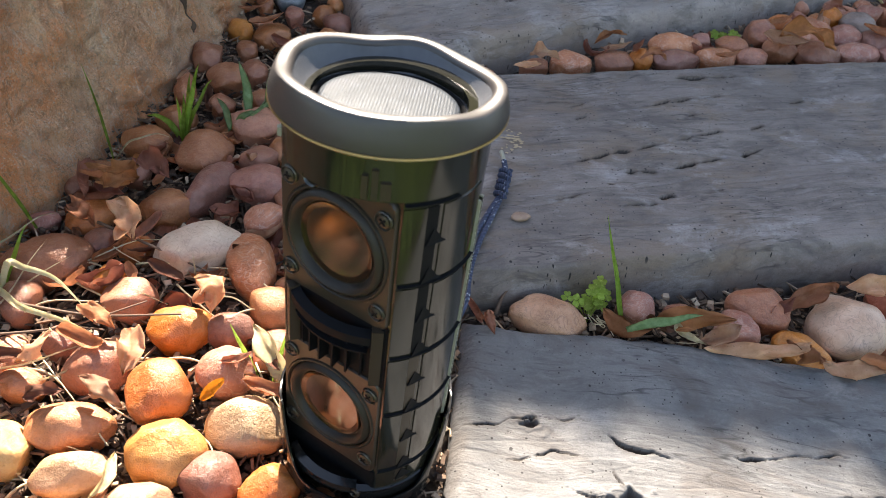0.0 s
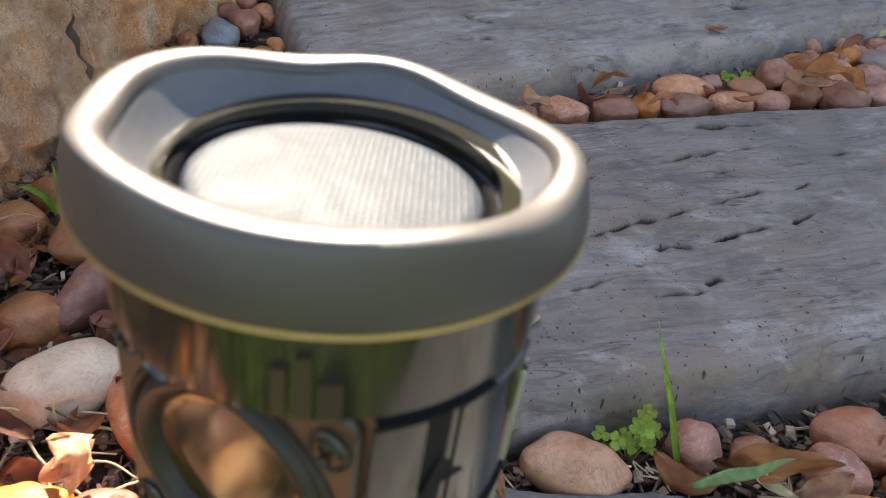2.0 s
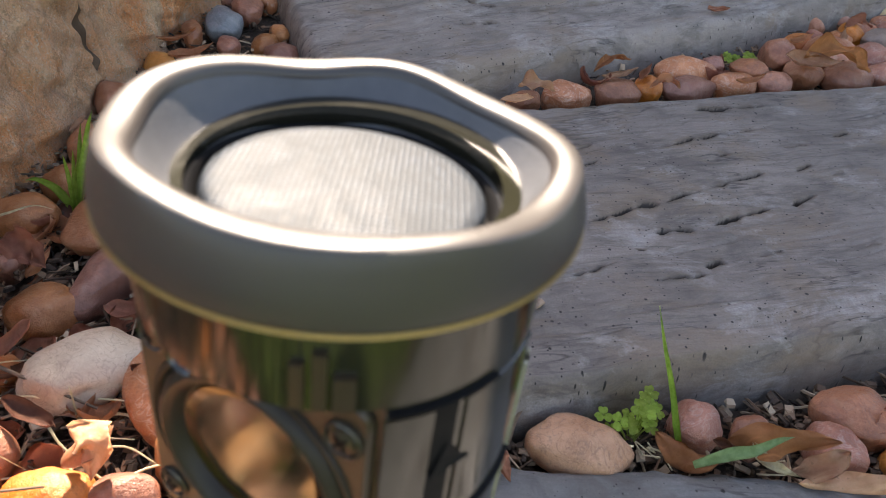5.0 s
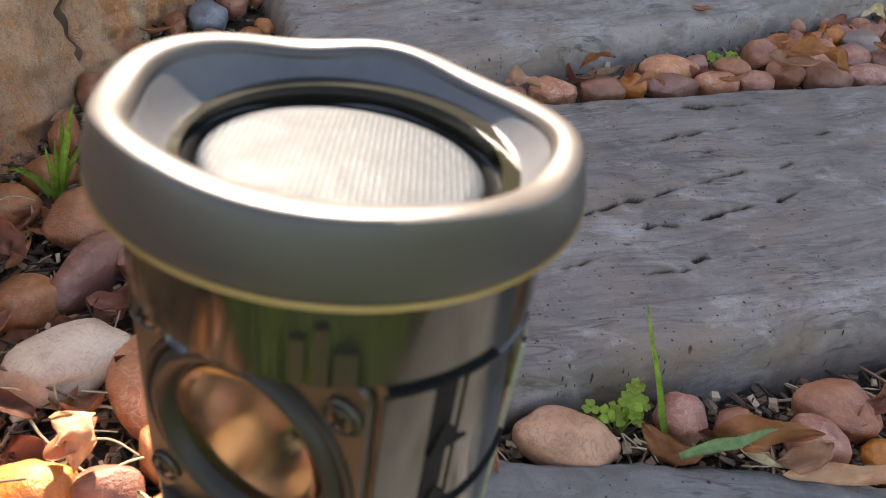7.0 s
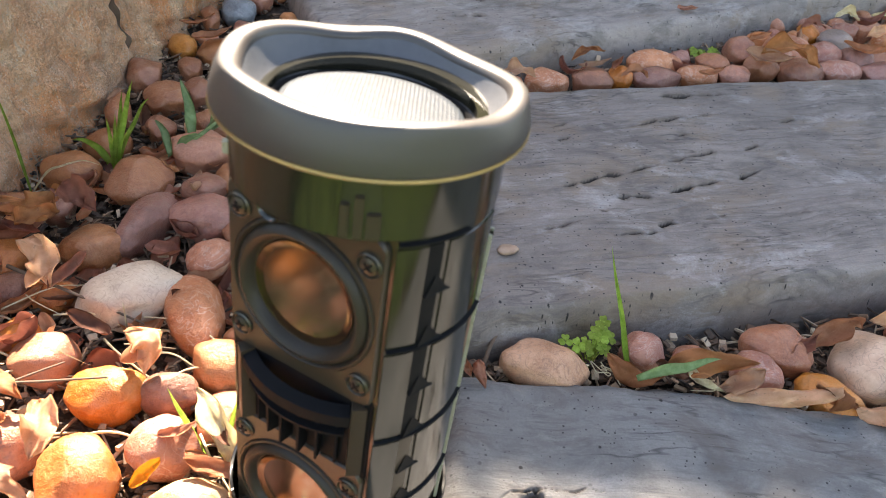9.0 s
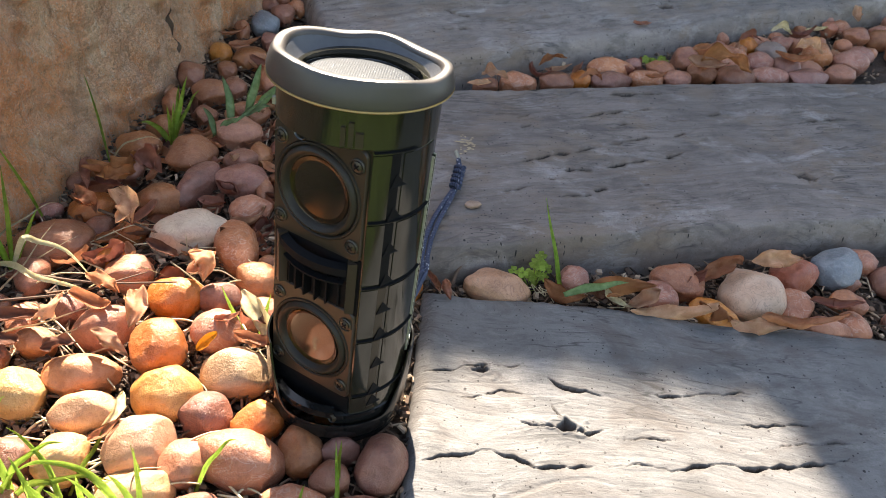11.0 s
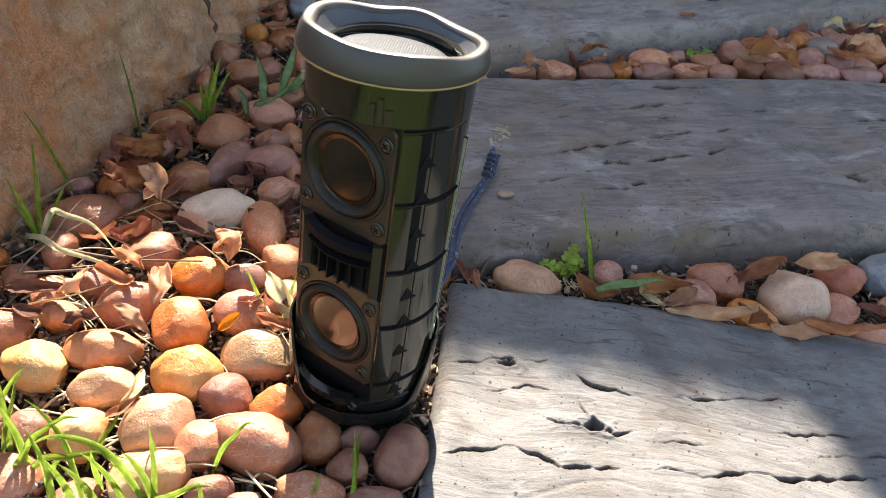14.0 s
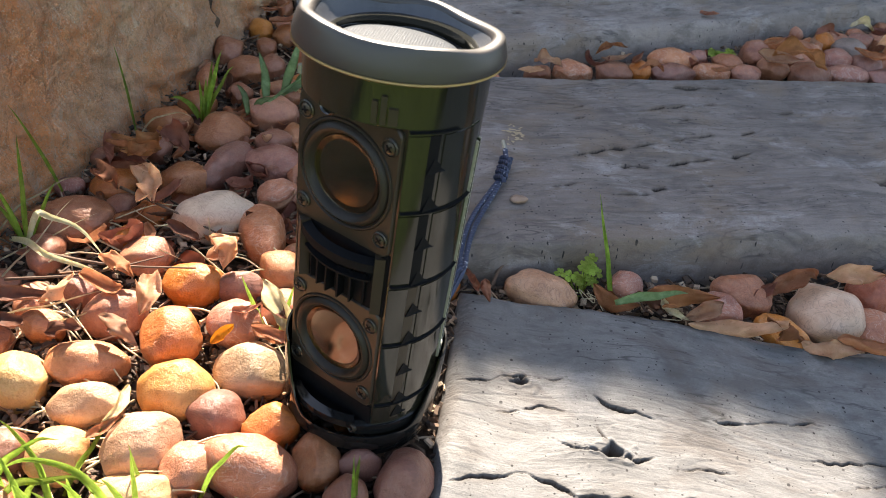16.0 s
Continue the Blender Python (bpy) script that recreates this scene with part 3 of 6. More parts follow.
            if d < rr:
                p.y += (1 - d / rr) * (0.0022 * nz((lx * 45, z * 90, seed + 6)) + 0.001 * nz((lx * 160, z * 260, seed + 7)))
            p.z = gz(p.x, p.y) + z
            pts.append(back @ p)
            flows.append(flow)
            dirt_shades.append(dirt_shade)
    me = grid_mesh(name, pts, nu, nv, material, Vector((0, 0, -sink)))
    rest = [0.0] * (len(me.vertices) - len(pts))
    me.attributes.new("flow", "FLOAT", "POINT").data.foreach_set("value", flows + rest)
    me.attributes.new("dirt", "FLOAT", "POINT").data.foreach_set("value", dirt_shades + rest)
    ob = new(name, me)
    ob.matrix_world = frame_of
    return tagged(ob, label, "sleeper", "sleeper steps of the garden path")


sleeper("garden_sleeper", ((0.028, 0.07), (0.62, 0.06), (0.62, 0.325), (0.028, 0.314)), 0.006, 0.05, 560, 380, SLEEPER_PALE,
        "pale weathered timber-look sleeper with deep cracks and knots",
        cracks=(([(0.0269, 0.2442), (0.0457, 0.2492), (0.0649, 0.2548), (0.0812, 0.257), (0.0992, 0.2578)], 0.0006, 0.0023),
                ([(0.0999, 0.2514), (0.1106, 0.2461), (0.1201, 0.2447), (0.1338, 0.244)], 0.0011, 0.0037),
                ([(0.0794, 0.2219), (0.0945, 0.2191), (0.1089, 0.2205), (0.1202, 0.2174), (0.1346, 0.2233)], 0.0008, 0.0045),
                ([(0.1023, 0.2339), (0.1092, 0.2252)], 0.0007, 0.0030),
                ([(0.1571, 0.2496), (0.1716, 0.249), (0.1955, 0.2539), (0.2202, 0.2578)], 0.0007, 0.0030),
                ([(0.1308, 0.2171), (0.1507, 0.2183), (0.1729, 0.2226)], 0.0005, 0.0023),
                ([(0.2038, 0.2349), (0.23, 0.2377), (0.2612, 0.24)], 0.0006, 0.0030),
                ([(0.0322, 0.1898), (0.049, 0.1944), (0.0661, 0.2014), (0.0792, 0.1973), (0.098, 0.1945), (0.1272, 0.1978)], 0.0010, 0.0045),
                ([(0.1272, 0.1978), (0.1485, 0.2038), (0.163, 0.2021), (0.1882, 0.2087), (0.2218, 0.2107), (0.2686, 0.2221)], 0.0012, 0.0053),
                ([(0.047, 0.2273), (0.0747, 0.2379), (0.0952, 0.2388)], 0.0004, 0.0019),
                ([(0.2126, 0.221), (0.2429, 0.2283), (0.2724, 0.2317)], 0.0004, 0.0019)),
        knots=((0.0655, 0.2522, 0.002, 0.004), (0.1105, 0.2202, 0.0027, 0.008)), seed=11, edge=0.011, relief=0.17, fine=(0.47, 0.33, 0.985))
sleeper("garden_sleeper", ((0.004, 0.318), (0.64, 0.5), (0.62, 0.7305), (0.0, 0.541)), 0.0215, 0.05, 520, 330, SLEEPER_GREY,
        "blue-grey weathered timber-look sleeper with short dark cracks",
        cracks=(([(0.1367, 0.5189), (0.1671, 0.5365), (0.1927, 0.5473), (0.2239, 0.5623)], 0.0007, 0.0040),
                ([(0.0888, 0.4435), (0.1051, 0.4525), (0.1194, 0.4615), (0.1337, 0.4682)], 0.0013, 0.0030),
                ([(0.1337, 0.4682), (0.1479, 0.4784), (0.1601, 0.4837)], 0.0010, 0.0040),
                ([(0.1601, 0.4837), (0.175, 0.4932), (0.1883, 0.5003), (0.2046, 0.5067)], 0.0009, 0.0050),
                ([(0.2182, 0.5083), (0.234, 0.5196)], 0.0006, 0.0030),
                ([(0.1231, 0.4403), (0.1346, 0.4472), (0.1479, 0.4478)], 0.0011, 0.0050),
                ([(0.1533, 0.451), (0.1689, 0.4609), (0.1813, 0.4671), (0.2008, 0.4772)], 0.0013, 0.0050),
                ([(0.207, 0.4779), (0.2153, 0.4833), (0.2256, 0.4909)], 0.0018, 0.0070),
                ([(0.0754, 0.3973), (0.0864, 0.4047), (0.1004, 0.4141)], 0.0008, 0.0040),
                ([(0.1119, 0.3996), (0.1253, 0.4038), (0.1424, 0.4088)], 0.0011, 0.0050),
                ([(0.1418, 0.4141), (0.1552, 0.4199)], 0.0012, 0.0040),
                ([(0.1655, 0.426), (0.1897, 0.4358)], 0.0005, 0.0030),
                ([(0.089, 0.5114), (0.1016, 0.521)], 0.0012, 0.0050),
                ([(0.0916, 0.4939), (0.1026, 0.5008)], 0.0012, 0.0040),
                ([(0.1757, 0.5174), (0.1856, 0.5214), (0.1969, 0.5277)], 0.0007, 0.0030),
                ([(0.258, 0.5552), (0.2754, 0.5668)], 0.0009, 0.0040),
                ([(0.2186, 0.5363), (0.2417, 0.5452)], 0.0005, 0.0030),
                ([(0.2305, 0.4421), (0.2434, 0.4479)], 0.0006, 0.0030),
                ([(0.2408, 0.5101), (0.2506, 0.5138)], 0.0016, 0.0040),
                ([(0.06, 0.515), (0.1, 0.52)], 0.0012, 0.005), ([(0.17, 0.572), (0.23, 0.59)], 0.0012, 0.004), ([(0.06, 0.56), (0.12, 0.57)], 0.001, 0.004), ([(0.34, 0.56), (0.4, 0.585)], 0.0012, 0.004)),
        knots=((0.318, 0.471, 0.005, 0.003), (0.113, 0.424, 0.0012, 0.001)), seed=23, edge=0.0065, relief=0.35, rear=0.012, fine=(0.7, 0.06, 0.97), open_by=1.5)
sleeper("garden_sleeper", ((-0.06, 0.534), (0.62, 0.936), (0.5, 1.2), (-0.17, 0.83)), 0.019, 0.05, 300, 150, SLEEPER_TOP,
        "grey weathered sleeper at the top of the steps",
        cracks=(([(0.05, 0.68), (0.15, 0.73)], 0.0022, 0.005), ([(0.1, 0.76), (0.25, 0.83)], 0.002, 0.004), ([(0.0, 0.64), (0.06, 0.67)], 0.002, 0.005), ([(0.02, 0.7), (0.05, 0.69)], 0.0018, 0.004)),
        knots=((0.265, 0.79, 0.006, 0.005),), seed=37, edge=0.011, relief=0.6, rear=0.012)


# ---- stone wall at the side of the steps ----
def wall_block(name, y0, y1, height, seed, label, proud=0.0):
    """A rough sandstone block whose face runs along the stone bed."""
    def foot(y):
        return -0.232 + 0.185 * (y - 0.32)
    nu, nv = (400, 150) if y1 - y0 > 0.05 else (8, 150)
    pts = []
    length = y1 - y0
    for u in edged(nu, 0.1):
        for v in edged(nv, 0.1):
            y, up = y0 + u * length, v * height - 0.04
            d = min(u * length, (1 - u) * length, (1 - v) * height) if length > 0.05 else 1.0
            rr = 0.004 if v < 0.9 else 0.02
            r = math.sqrt(max(0.0, 1 - (1 - min(d / rr, 1)) ** 2))
            out = -0.009 * (1 - r) + 0.018 * noise.noise((y * 7, up * 7, seed)) + 0.009 * noise.noise((y * 26, up * 20, seed + 1)) + 0.0065 * noise.noise((y * 70 + up * 40, up * 60, seed + 2)) + 0.0038 * noise.noise((y * 170, up * 130, seed + 3))
            ledge = noise.noise((y * 5 + up * 6, up * 9 - y * 3, seed + 4))
            out += 0.012 * max(-0.4, min(0.4, ledge * 3))
            slant = 0.1 * up * (1 if y0 > 0.5 else 1) - 0.02 * up
            pts.append((foot(y) - 0.16 * up + out + proud, y - slant, gz(-0.2, y) + up))
    if y1 - y0 < 0.05:
        me = grid_mesh(name, [Vector(p) - Vector((0.003, 0, 0)) for p in pts], nu, nv, JOINT_DARK, Vector((-0.3, 0.0, 0)))
        return tagged(new(name, me), label, "wall joint", kind="structure")
    me = grid_mesh(name, pts, nu, nv, ROCK, Vector((-0.34, 0.03, 0)))
    return tagged(new(name, me), label, "stone wall", "stone blocks of the wall", "structure")


wall_block("wall_stone_near", -0.35, 0.5448, 0.25, 3, "rough tan sandstone block with grey weathering")
wall_block("wall_stone_far", 0.5468, 1.35, 0.25, 3, "rough grey-tan sandstone block behind a dark joint")
# dark strip added between the blocks in place of shade in the gap
wall_block("wall_joint", 0.543, 0.5486, 0.24, 3, "dark strip added in the joint between two blocks for its shade")


# ---- unseen hedge added beyond the steps to cast shade over the upper sleepers ----
def hedge():
    base = new("hedge")
    base.location = (0, 1.75, gz(0, 1.75) - 0.03)
    tagged(base, "unseen green hedge added beyond the top step to cast shade", "hedge")
    run = 1.75 - 0.3
    spot = SUN / SUN.y

    # crest shaped so that the shade it casts ends along a chosen line
    def top(x):
        gx = x - spot.x * run
        edge = 0.302 if gx < -0.06 else 0.302 - 0.05 * min(1, (gx + 0.06) / 0.09)
        edge -= 0.25 * max(0.0, min(1, (gx - 0.224) / 0.045))
        return spot.z * (1.75 - edge) + gz(gx, edge) - base.location.z
    nu, nv = 150, 60
    pts = []
    for i in range(nu):
        x = -1.9 + 3.4 * i / (nu - 1)
        for j in range(nv):
            v = j / (nv - 1)
            h = top(x) - 0.005
            deep = 0.22 * math.cos(v * math.pi)
            up = 0 if j in (0, nv - 1) else max(0.05, h - 1.7 * abs(deep) - 3 * deep * deep + 0.015 * noise.noise((x * 9, v * 6, 2)) * (abs(deep) > 0.05))
            pts.append((x, -deep, up))
    core = new("leaf_mass", grid_mesh("leaf_mass", pts, nu, nv, SHADE_HEDGE))
    core.parent = base
    verts, faces = [], []
    rng = random.Random(4)
    for _ in range(16000):
        x = rng.uniform(-1.9, 1.5)
        h = top(x)
        deep = rng.choice((rng.uniform(-0.03, 0.03), rng.uniform(-0.24, 0.22)))
        c = Vector((x, deep, max(0.02, h - 1.7 * abs(deep) - 3 * deep * deep + rng.uniform(-0.03, 0.006))))
        if rng.random() < 0.5 and abs(deep) > 0.2:
            c.z *= rng.random()
        size = rng.uniform(0.01, 0.02)
        m = Euler((rng.uniform(0, 6), rng.uniform(0, 6), rng.uniform(0, 6))).to_matrix()
        k = len(verts)
        for q in ((-1, 0, 0), (0, -0.45, 0.1), (1, 0, 0), (0, 0.45, 0.1)):
            verts.append(c + m @ (Vector(q) * size))
        faces += [(k, k + 1, k + 2), (k, k + 2, k + 3)]
    me = bpy.data.meshes.new("foliage")
    me.from_pydata(verts, [], faces)
    me.materials.append(SHADE_HEDGE)
    leaves = new("foliage", me)
    leaves.parent = base
    tagged(leaves, kind="stuff")


hedge()

# ---- portable speaker standing on the stones ----
def speaker():
    base = new("portable_speaker")
    axis = Vector((0.0142, -0.0356, 1)).normalized()
    side = (Vector((1, 0, 0)) - axis * axis.x).normalized()
    base.matrix_world = Matrix.Translation((-0.0113, 0.2306, -0.06)) @ Matrix((side, axis.cross(side), axis)).transposed().to_4x4()
    tagged(base, "upright black cylindrical portable speaker with its grille removed", "speaker")
    R = 0.033

    # rubber end cap, seated askew, with five soft lobes round its mouth
    def askew(a, r):
        return (-0.0013 * math.cos(a) - 0.0028 * math.sin(a)) * r / 0.034

    def lobed(profile):
        def warp(a, r, z, k):
            w = math.cos(5 * (a - radians(151))) + 0.2 * math.cos(8 * a + 0.9)
            return r + 0.0004 * w * profile[k][3], z + profile[k][2] * (askew(a, r) + 0.00065 * w)
        return lathe([p[:2] for p in profile], 200, warp, closed=True)
    cap = [(0.0335, 0.1795, 0, 0), (0.0364, 0.179, 0, 0), (0.037, 0.1795, 0, 0), (0.0371, 0.1808, 0.1, 0), (0.0366, 0.1828, 0.45, 0.1), (0.0359, 0.1850, 0.8, 0.4), (0.0353, 0.18655, 1, 0.9),
           (0.03505, 0.18705, 1, 1), (0.0346, 0.1873, 1, 1), (0.0335, 0.1874, 1, 1.1), (0.0322, 0.1873, 1, 1.4), (0.0312, 0.187, 1, 1.8), (0.0306, 0.1864, 1, 1.9), (0.0302, 0.1853, 1, 1.8), (0.03, 0.1815, 0.6, 0.5), (0.031, 0.1795, 0, 0)]
    part("end_cap", lobed(cap), RUBBER, base, "dark grey rubber end cap with a wavy rim")
    dish = [(0.0309, 0.18605, 1, 1.8), (0.0304, 0.1854, 1, 1.8), (0.0296, 0.1838, 0.95, 1.2), (0.0284, 0.1815, 0.85, 0.6), (0.0270, 0.1795, 0.75, 0.3), (0.0257, 0.1782, 0.65, 0.1), (0.0249, 0.1777, 0.6, 0),
            (0.02445, 0.1771, 0.6, 0), (0.02445, 0.1745, 0.6, 0), (0.0262, 0.1758, 0.6, 0), (0.0288, 0.1795, 0.8, 0.3), (0.0305, 0.183, 1, 1.2)]
    part("dish", lobed(dish), LIT_RUBBER, base, "dished rubber mouth of the cap, coloured lighter for sunlight")
    part("trim_ring", lathe([(0.0352, 0.1783), (0.0369, 0.1784), (0.0373, 0.1788), (0.0371, 0.1793), (0.0352, 0.1794)], 128, closed=True), GOLD, base, "thin gold trim line")

    def seated(a, r, z, k):
        return r, z + 0.8 * askew(a, r)
    part("groove", lathe([(0.0246, 0.172), (0.0246, 0.1769), (0.0242, 0.1774), (0.0237, 0.1769), (0.0231, 0.1735), (0.0222, 0.1728), (0.0215, 0.1734), (0.0213, 0.1718)], 96, seated), PIT, base, "black rubber suspension")
    part("passive_radiator", lathe([(0.0222, 0.173), (0.0224, 0.1765), (0.0219, 0.1775)] + [(0.0212 * (1 - i / 12) + 0.0002, 0.1779 + 0.0006 * (1 - (1 - i / 12) ** 2)) for i in range(13)], 96, seated), WEAVE, base, "silver woven radiator disc")

    # D-shaped core
    face = radians(-118.15)
    bm = bmesh.new()
    ring = []
    for i in range(120):
        a = face + radians(45.5) + (2 * math.pi - radians(91)) * i / 119
        ring.append((R * math.cos(a), R * math.sin(a)))
    lo = [bm.verts.new((x, y, 0.01)) for x, y in ring]
    hi = [bm.verts.new((x, y, 0.1625)) for x, y in ring]
    for i in range(120):
        bm.faces.new((lo[i], lo[(i + 1) % 120], hi[(i + 1) % 120], hi[i]))
    bm.faces.new(lo)
    bm.faces.new(hi)
    part("body", bm, GLOSS, base, "glossy olive black plastic body")
    part("upper_collar", lathe([(0.0245, 0.1617), (0.0326, 0.1617), (0.0332, 0.1622), (0.0332, 0.1795), (0.0245, 0.1795)], 128, closed=True), GLOSS, base)

    # base cap, its edge rising steeply at both sides
    def skirt(a, r, z, k):
        if k in (3, 4, 5):
            off = abs((a + radians(85) + math.pi) % (2 * math.pi) - math.pi)
            z += 0.031 * max(0.0, min(1.0, (off - 0.68) / 0.5)) ** 1.8
        return r, z
    foot = [(0.031, 0.0035), (0.0342, 0.0040), (0.0357, 0.0068), (0.0363, 0.0135), (0.0359, 0.0147), (0.0351, 0.0145), (0.0347, 0.0085), (0.031, 0.007)]
    part("base_cap", lathe(foot, 144, skirt, closed=True), BLACK, base, "glossy black base cap with a rising edge")
    part("foot_ring", lathe([(0.029, 0.0), (0.0338, 0.0003), (0.0346, 0.0016), (0.0346, 0.0039), (0.029, 0.0038)], 96, closed=True), BLACK, base)

    # front: two driver plates
    n, up = Vector((math.cos(face), math.sin(face), 0)), Vector((0, 0, 1))
    t = Vector((-n.y, n.x, 0))

    def front(x, z, out=0.0):
        m = Matrix((t, up, n)).transposed().to_4x4()
        m.translation = n * (0.0245 + out) + up * z + t * (x - 0.0004)
        return m

    def plate(w, h, z):
        bm = bmesh.new()
        pts = []
        rad = 0.0035
        for cx, cy, a0 in ((w - rad, h - rad, 0), (-w + rad, h - rad, 90), (-w + rad, -h + rad, 180), (w - rad, -h + rad, 270)):
            for i in range(9):
                a = radians(a0 + 11.25 * i)
                pts.append((cx + rad * math.cos(a), cy + rad * math.sin(a)))
        dense = []
        for (xa, ya), (xb, yb) in zip(pts, pts[1:] + pts[:1]):
            steps = 10 if math.hypot(xb - xa, yb - ya) > 0.01 else 1
            dense += [(xa + (xb - xa) * s / steps, ya + (yb - ya) * s / steps) for s in range(steps)]
        pts = dense
        back = [bm.verts.new((x, y, -0.004)) for x, y in pts]
        mid = [bm.verts.new((x, y, -0.0006)) for x, y in pts]
        flat = [bm.verts.new((x * 0.98, y * 0.98, 0)) for x, y in pts]
        hole = [bm.verts.new((0.0217 * math.cos(a), 0.0217 * math.sin(a), 0)) for a in [math.atan2(y, x) for x, y in pts]]
        deep = [bm.verts.new((v.co.x * 0.99, v.co.y * 0.99, -0.0022)) for v in hole]
        k = len(pts)
        for a, b in ((back, mid), (mid, flat), (flat, hole), (hole, deep)):
            for i in range(k):
                bm.faces.new((a[i], a[(i + 1) % k], b[(i + 1) % k], b[i]))
        bm.faces.new(back)
        bm.transform(front(0, z))
        return bm

    for z in (0.135, 0.056):
        p = part("driver_plate", plate(0.0227, 0.026, z), SATIN, base, "satin black driver plate")
        bm = lathe([(0.0216, -0.0025), (0.0216, -0.0002), (0.0212, 0.0006), (0.0206, 0.0007), (0.0201, 0.0002), (0.0198, -0.0004), (0.0194, 0.0003), (0.0187, 0.0013), (0.0177, 0.0017), (0.0167, 0.0012),
                    (0.0159, 0.0), (0.0154, -0.001), (0.0149, -0.0012), (0.0146, -0.0025)], 96, closed=True)
        bm.transform(front(0, z))
        part("surround", bm, ROLL, p, "rubber surround ring")
        bm = lathe([(0.0151, -0.005), (0.0151, -0.0011), (0.0147, -0.0007), (0.0143, -0.0009)] + [(0.0142 * (1 - i / 10) + 0.0001, -0.0010 - 0.0018 * (1 - (1 - i / 10) ** 2)) for i in range(1, 11)], 84)
        bm.transform(front(0, z))
        part("dust_cap", bm, CONE, p, "shiny dished cone with copper reflections")
        for sx in (-0.0186, 0.0186):
            for sz in (-0.0187, 0.0187):
                bm = lathe([(0.0034, -0.001), (0.0034, 0.0006), (0.003, 0.0009), (0.0027, 0.0003), (0.0023, 0.0003), (0.0022, 0.0008), (0.0012, 0.0012), (0.0004, 0.0013)], 28)
                bm.transform(front(sx, z + sz))
                part("screw", bm, STEEL, p, "dark cross-head screw")
                bm = box(-0.0014, 0.0014, -0.0003, 0.0003, 0.0009, 0.00145)
                other = box(-0.0003, 0.0003, -0.0014, 0.0014, 0.0009, 0.00145)
                me = bpy.data.meshes.new("x")
                other.to_mesh(me)
                other.free()
                bm.from_mesh(me)
                bpy.data.meshes.remove(me)
                bm.transform(front(sx, z + sz) @ pose(0, 0, 0, 0, 0, 30 + 900 * sx))
                part("cross_slot", bm, PIT, p, "black cross slot", False)

    # open bay between the plates: a hoop, ribs and struts before a dark wall
    part("hoop", arc_block(-152, -84, 0.0285, 0.032, 0.1025, 0.1085, 28, 0.0012, -0.002), PIT, base)
    part("hoop", arc_block(-150, -86, 0.0275, 0.0305, 0.0965, 0.0985, 28, 0.0006, -0.001), PIT, base)
    for a in (-146, -135, -124, -112, -101, -90):
        part("rib", arc_block(a - 0.8, a + 0.8, 0.0225, 0.0286, 0.0825, 0.0985, 2), PIT, base)
    for name, z0, z1 in (("bay_wall", 0.0805, 0.1105), ("lower_bay_wall", 0.011, 0.0305)):
        bm = box(-0.0228, 0.0228, z0, z1, -0.003, -0.0008, 0.0004)
        bm.transform(front(0.0004, 0))
        part(name, bm, PIT, base, "matt black recess")
    part("lower_hoop", arc_block(-150, -86, 0.0300, 0.0335, 0.0165, 0.0222, 32, 0.001), BLACK, base, "glossy black band mirroring the stones")
    part("lower_lip", arc_block(-88, -20, 0.031, 0.0337, 0.0135, 0.0205, 32, 0.001), BLACK, base)
    bm = lathe([(0.0024, -0.002), (0.0024, 0.0008), (0.0018, 0.0012), (0.0012, 0.0006), (0.0004, 0.0006)], 24)
    bm.transform(front(0.0175, 0.0175, 0.0035))
    part("stud", bm, SATIN, base)
    for a0, z0, z1 in ((-80, 0.082, 0.109), (-154, 0.082, 0.109)):
        part("strut", arc_block(a0 - 3.5, a0 + 3.5, 0.0285, 0.0325, z0, z1, 4), SATIN, base)
    # clips along the upper edge of the upper plate
    for a, w, z0, z1 in ((-93, 1.6, 0.1625, 0.1715), (-88, 1.6, 0.1625, 0.1735), (-82.5, 2.6, 0.1625, 0.1695)):
        part("clip", arc_block(a - w, a + w, R - 0.001, R + 0.0011, z0, z1, 4, 0.0006), SATIN, base)
    for x, w in ((-0.012, 0.003), (0.006, 0.0035), (0.0145, 0.002)):
        bm = box(x - w, x + w, 0.0, 0.002, -0.002, 0.0009, 0.0004)
        bm.transform(front(0, 0.1603))
        part("clip", bm, PIT, base)
    bm = lathe([(0.0034, -0.002), (0.0034, 0.0008), (0.0028, 0.0014), (0.0022, 0.0008), (0.002, 0.0002), (0.0004, 0.0002)], 28)
    bm.transform(front(-0.0035, 0.1628, 0.0068))
    part("boss", bm, GLOSS, base)
    part("side_tab", arc_block(-171, -167, R - 0.001, R + 0.0014, 0.1635, 0.1672, 3, 0.0005), CLEAR, base, "small pale tab")

    # ribbed shell beside the drivers
    levels = [0.0215, 0.032, 0.0665, 0.0965, 0.1295, 0.161]
    for z in levels[1:]:
        part("ridge", arc_block(-72, -12 if z < 0.15 else -40, R - 0.0005, R + 0.0011, z - 0.0006, z + 0.0006, 30, 0.0004), PIT, base)
    for z0, z1 in zip(levels, levels[1:]):
        mid = (z0 + z1) / 2
        part("shell_panel", arc_block(-72.5, -59.5, R - 0.001, R + 0.0004, z0 + 0.001, z1 - 0.001, 12, 0.0005), GLOSS, base)
        part("shell_panel", arc_block(-49.5, -17, R - 0.001, R + 0.0004, z0 + 0.001, z1 - 0.001, 16, 0.0005), GLOSS, base)
        for lift in ((mid, z0 + 0.0006) if z0 > 0.03 else (z0 + 0.003,)):
            bm = bmesh.new()
            a0, a1 = radians(-59), radians(-46)

            def at(a, r, z):
                return bm.verts.new((r * math.cos(a), r * math.sin(a), z))
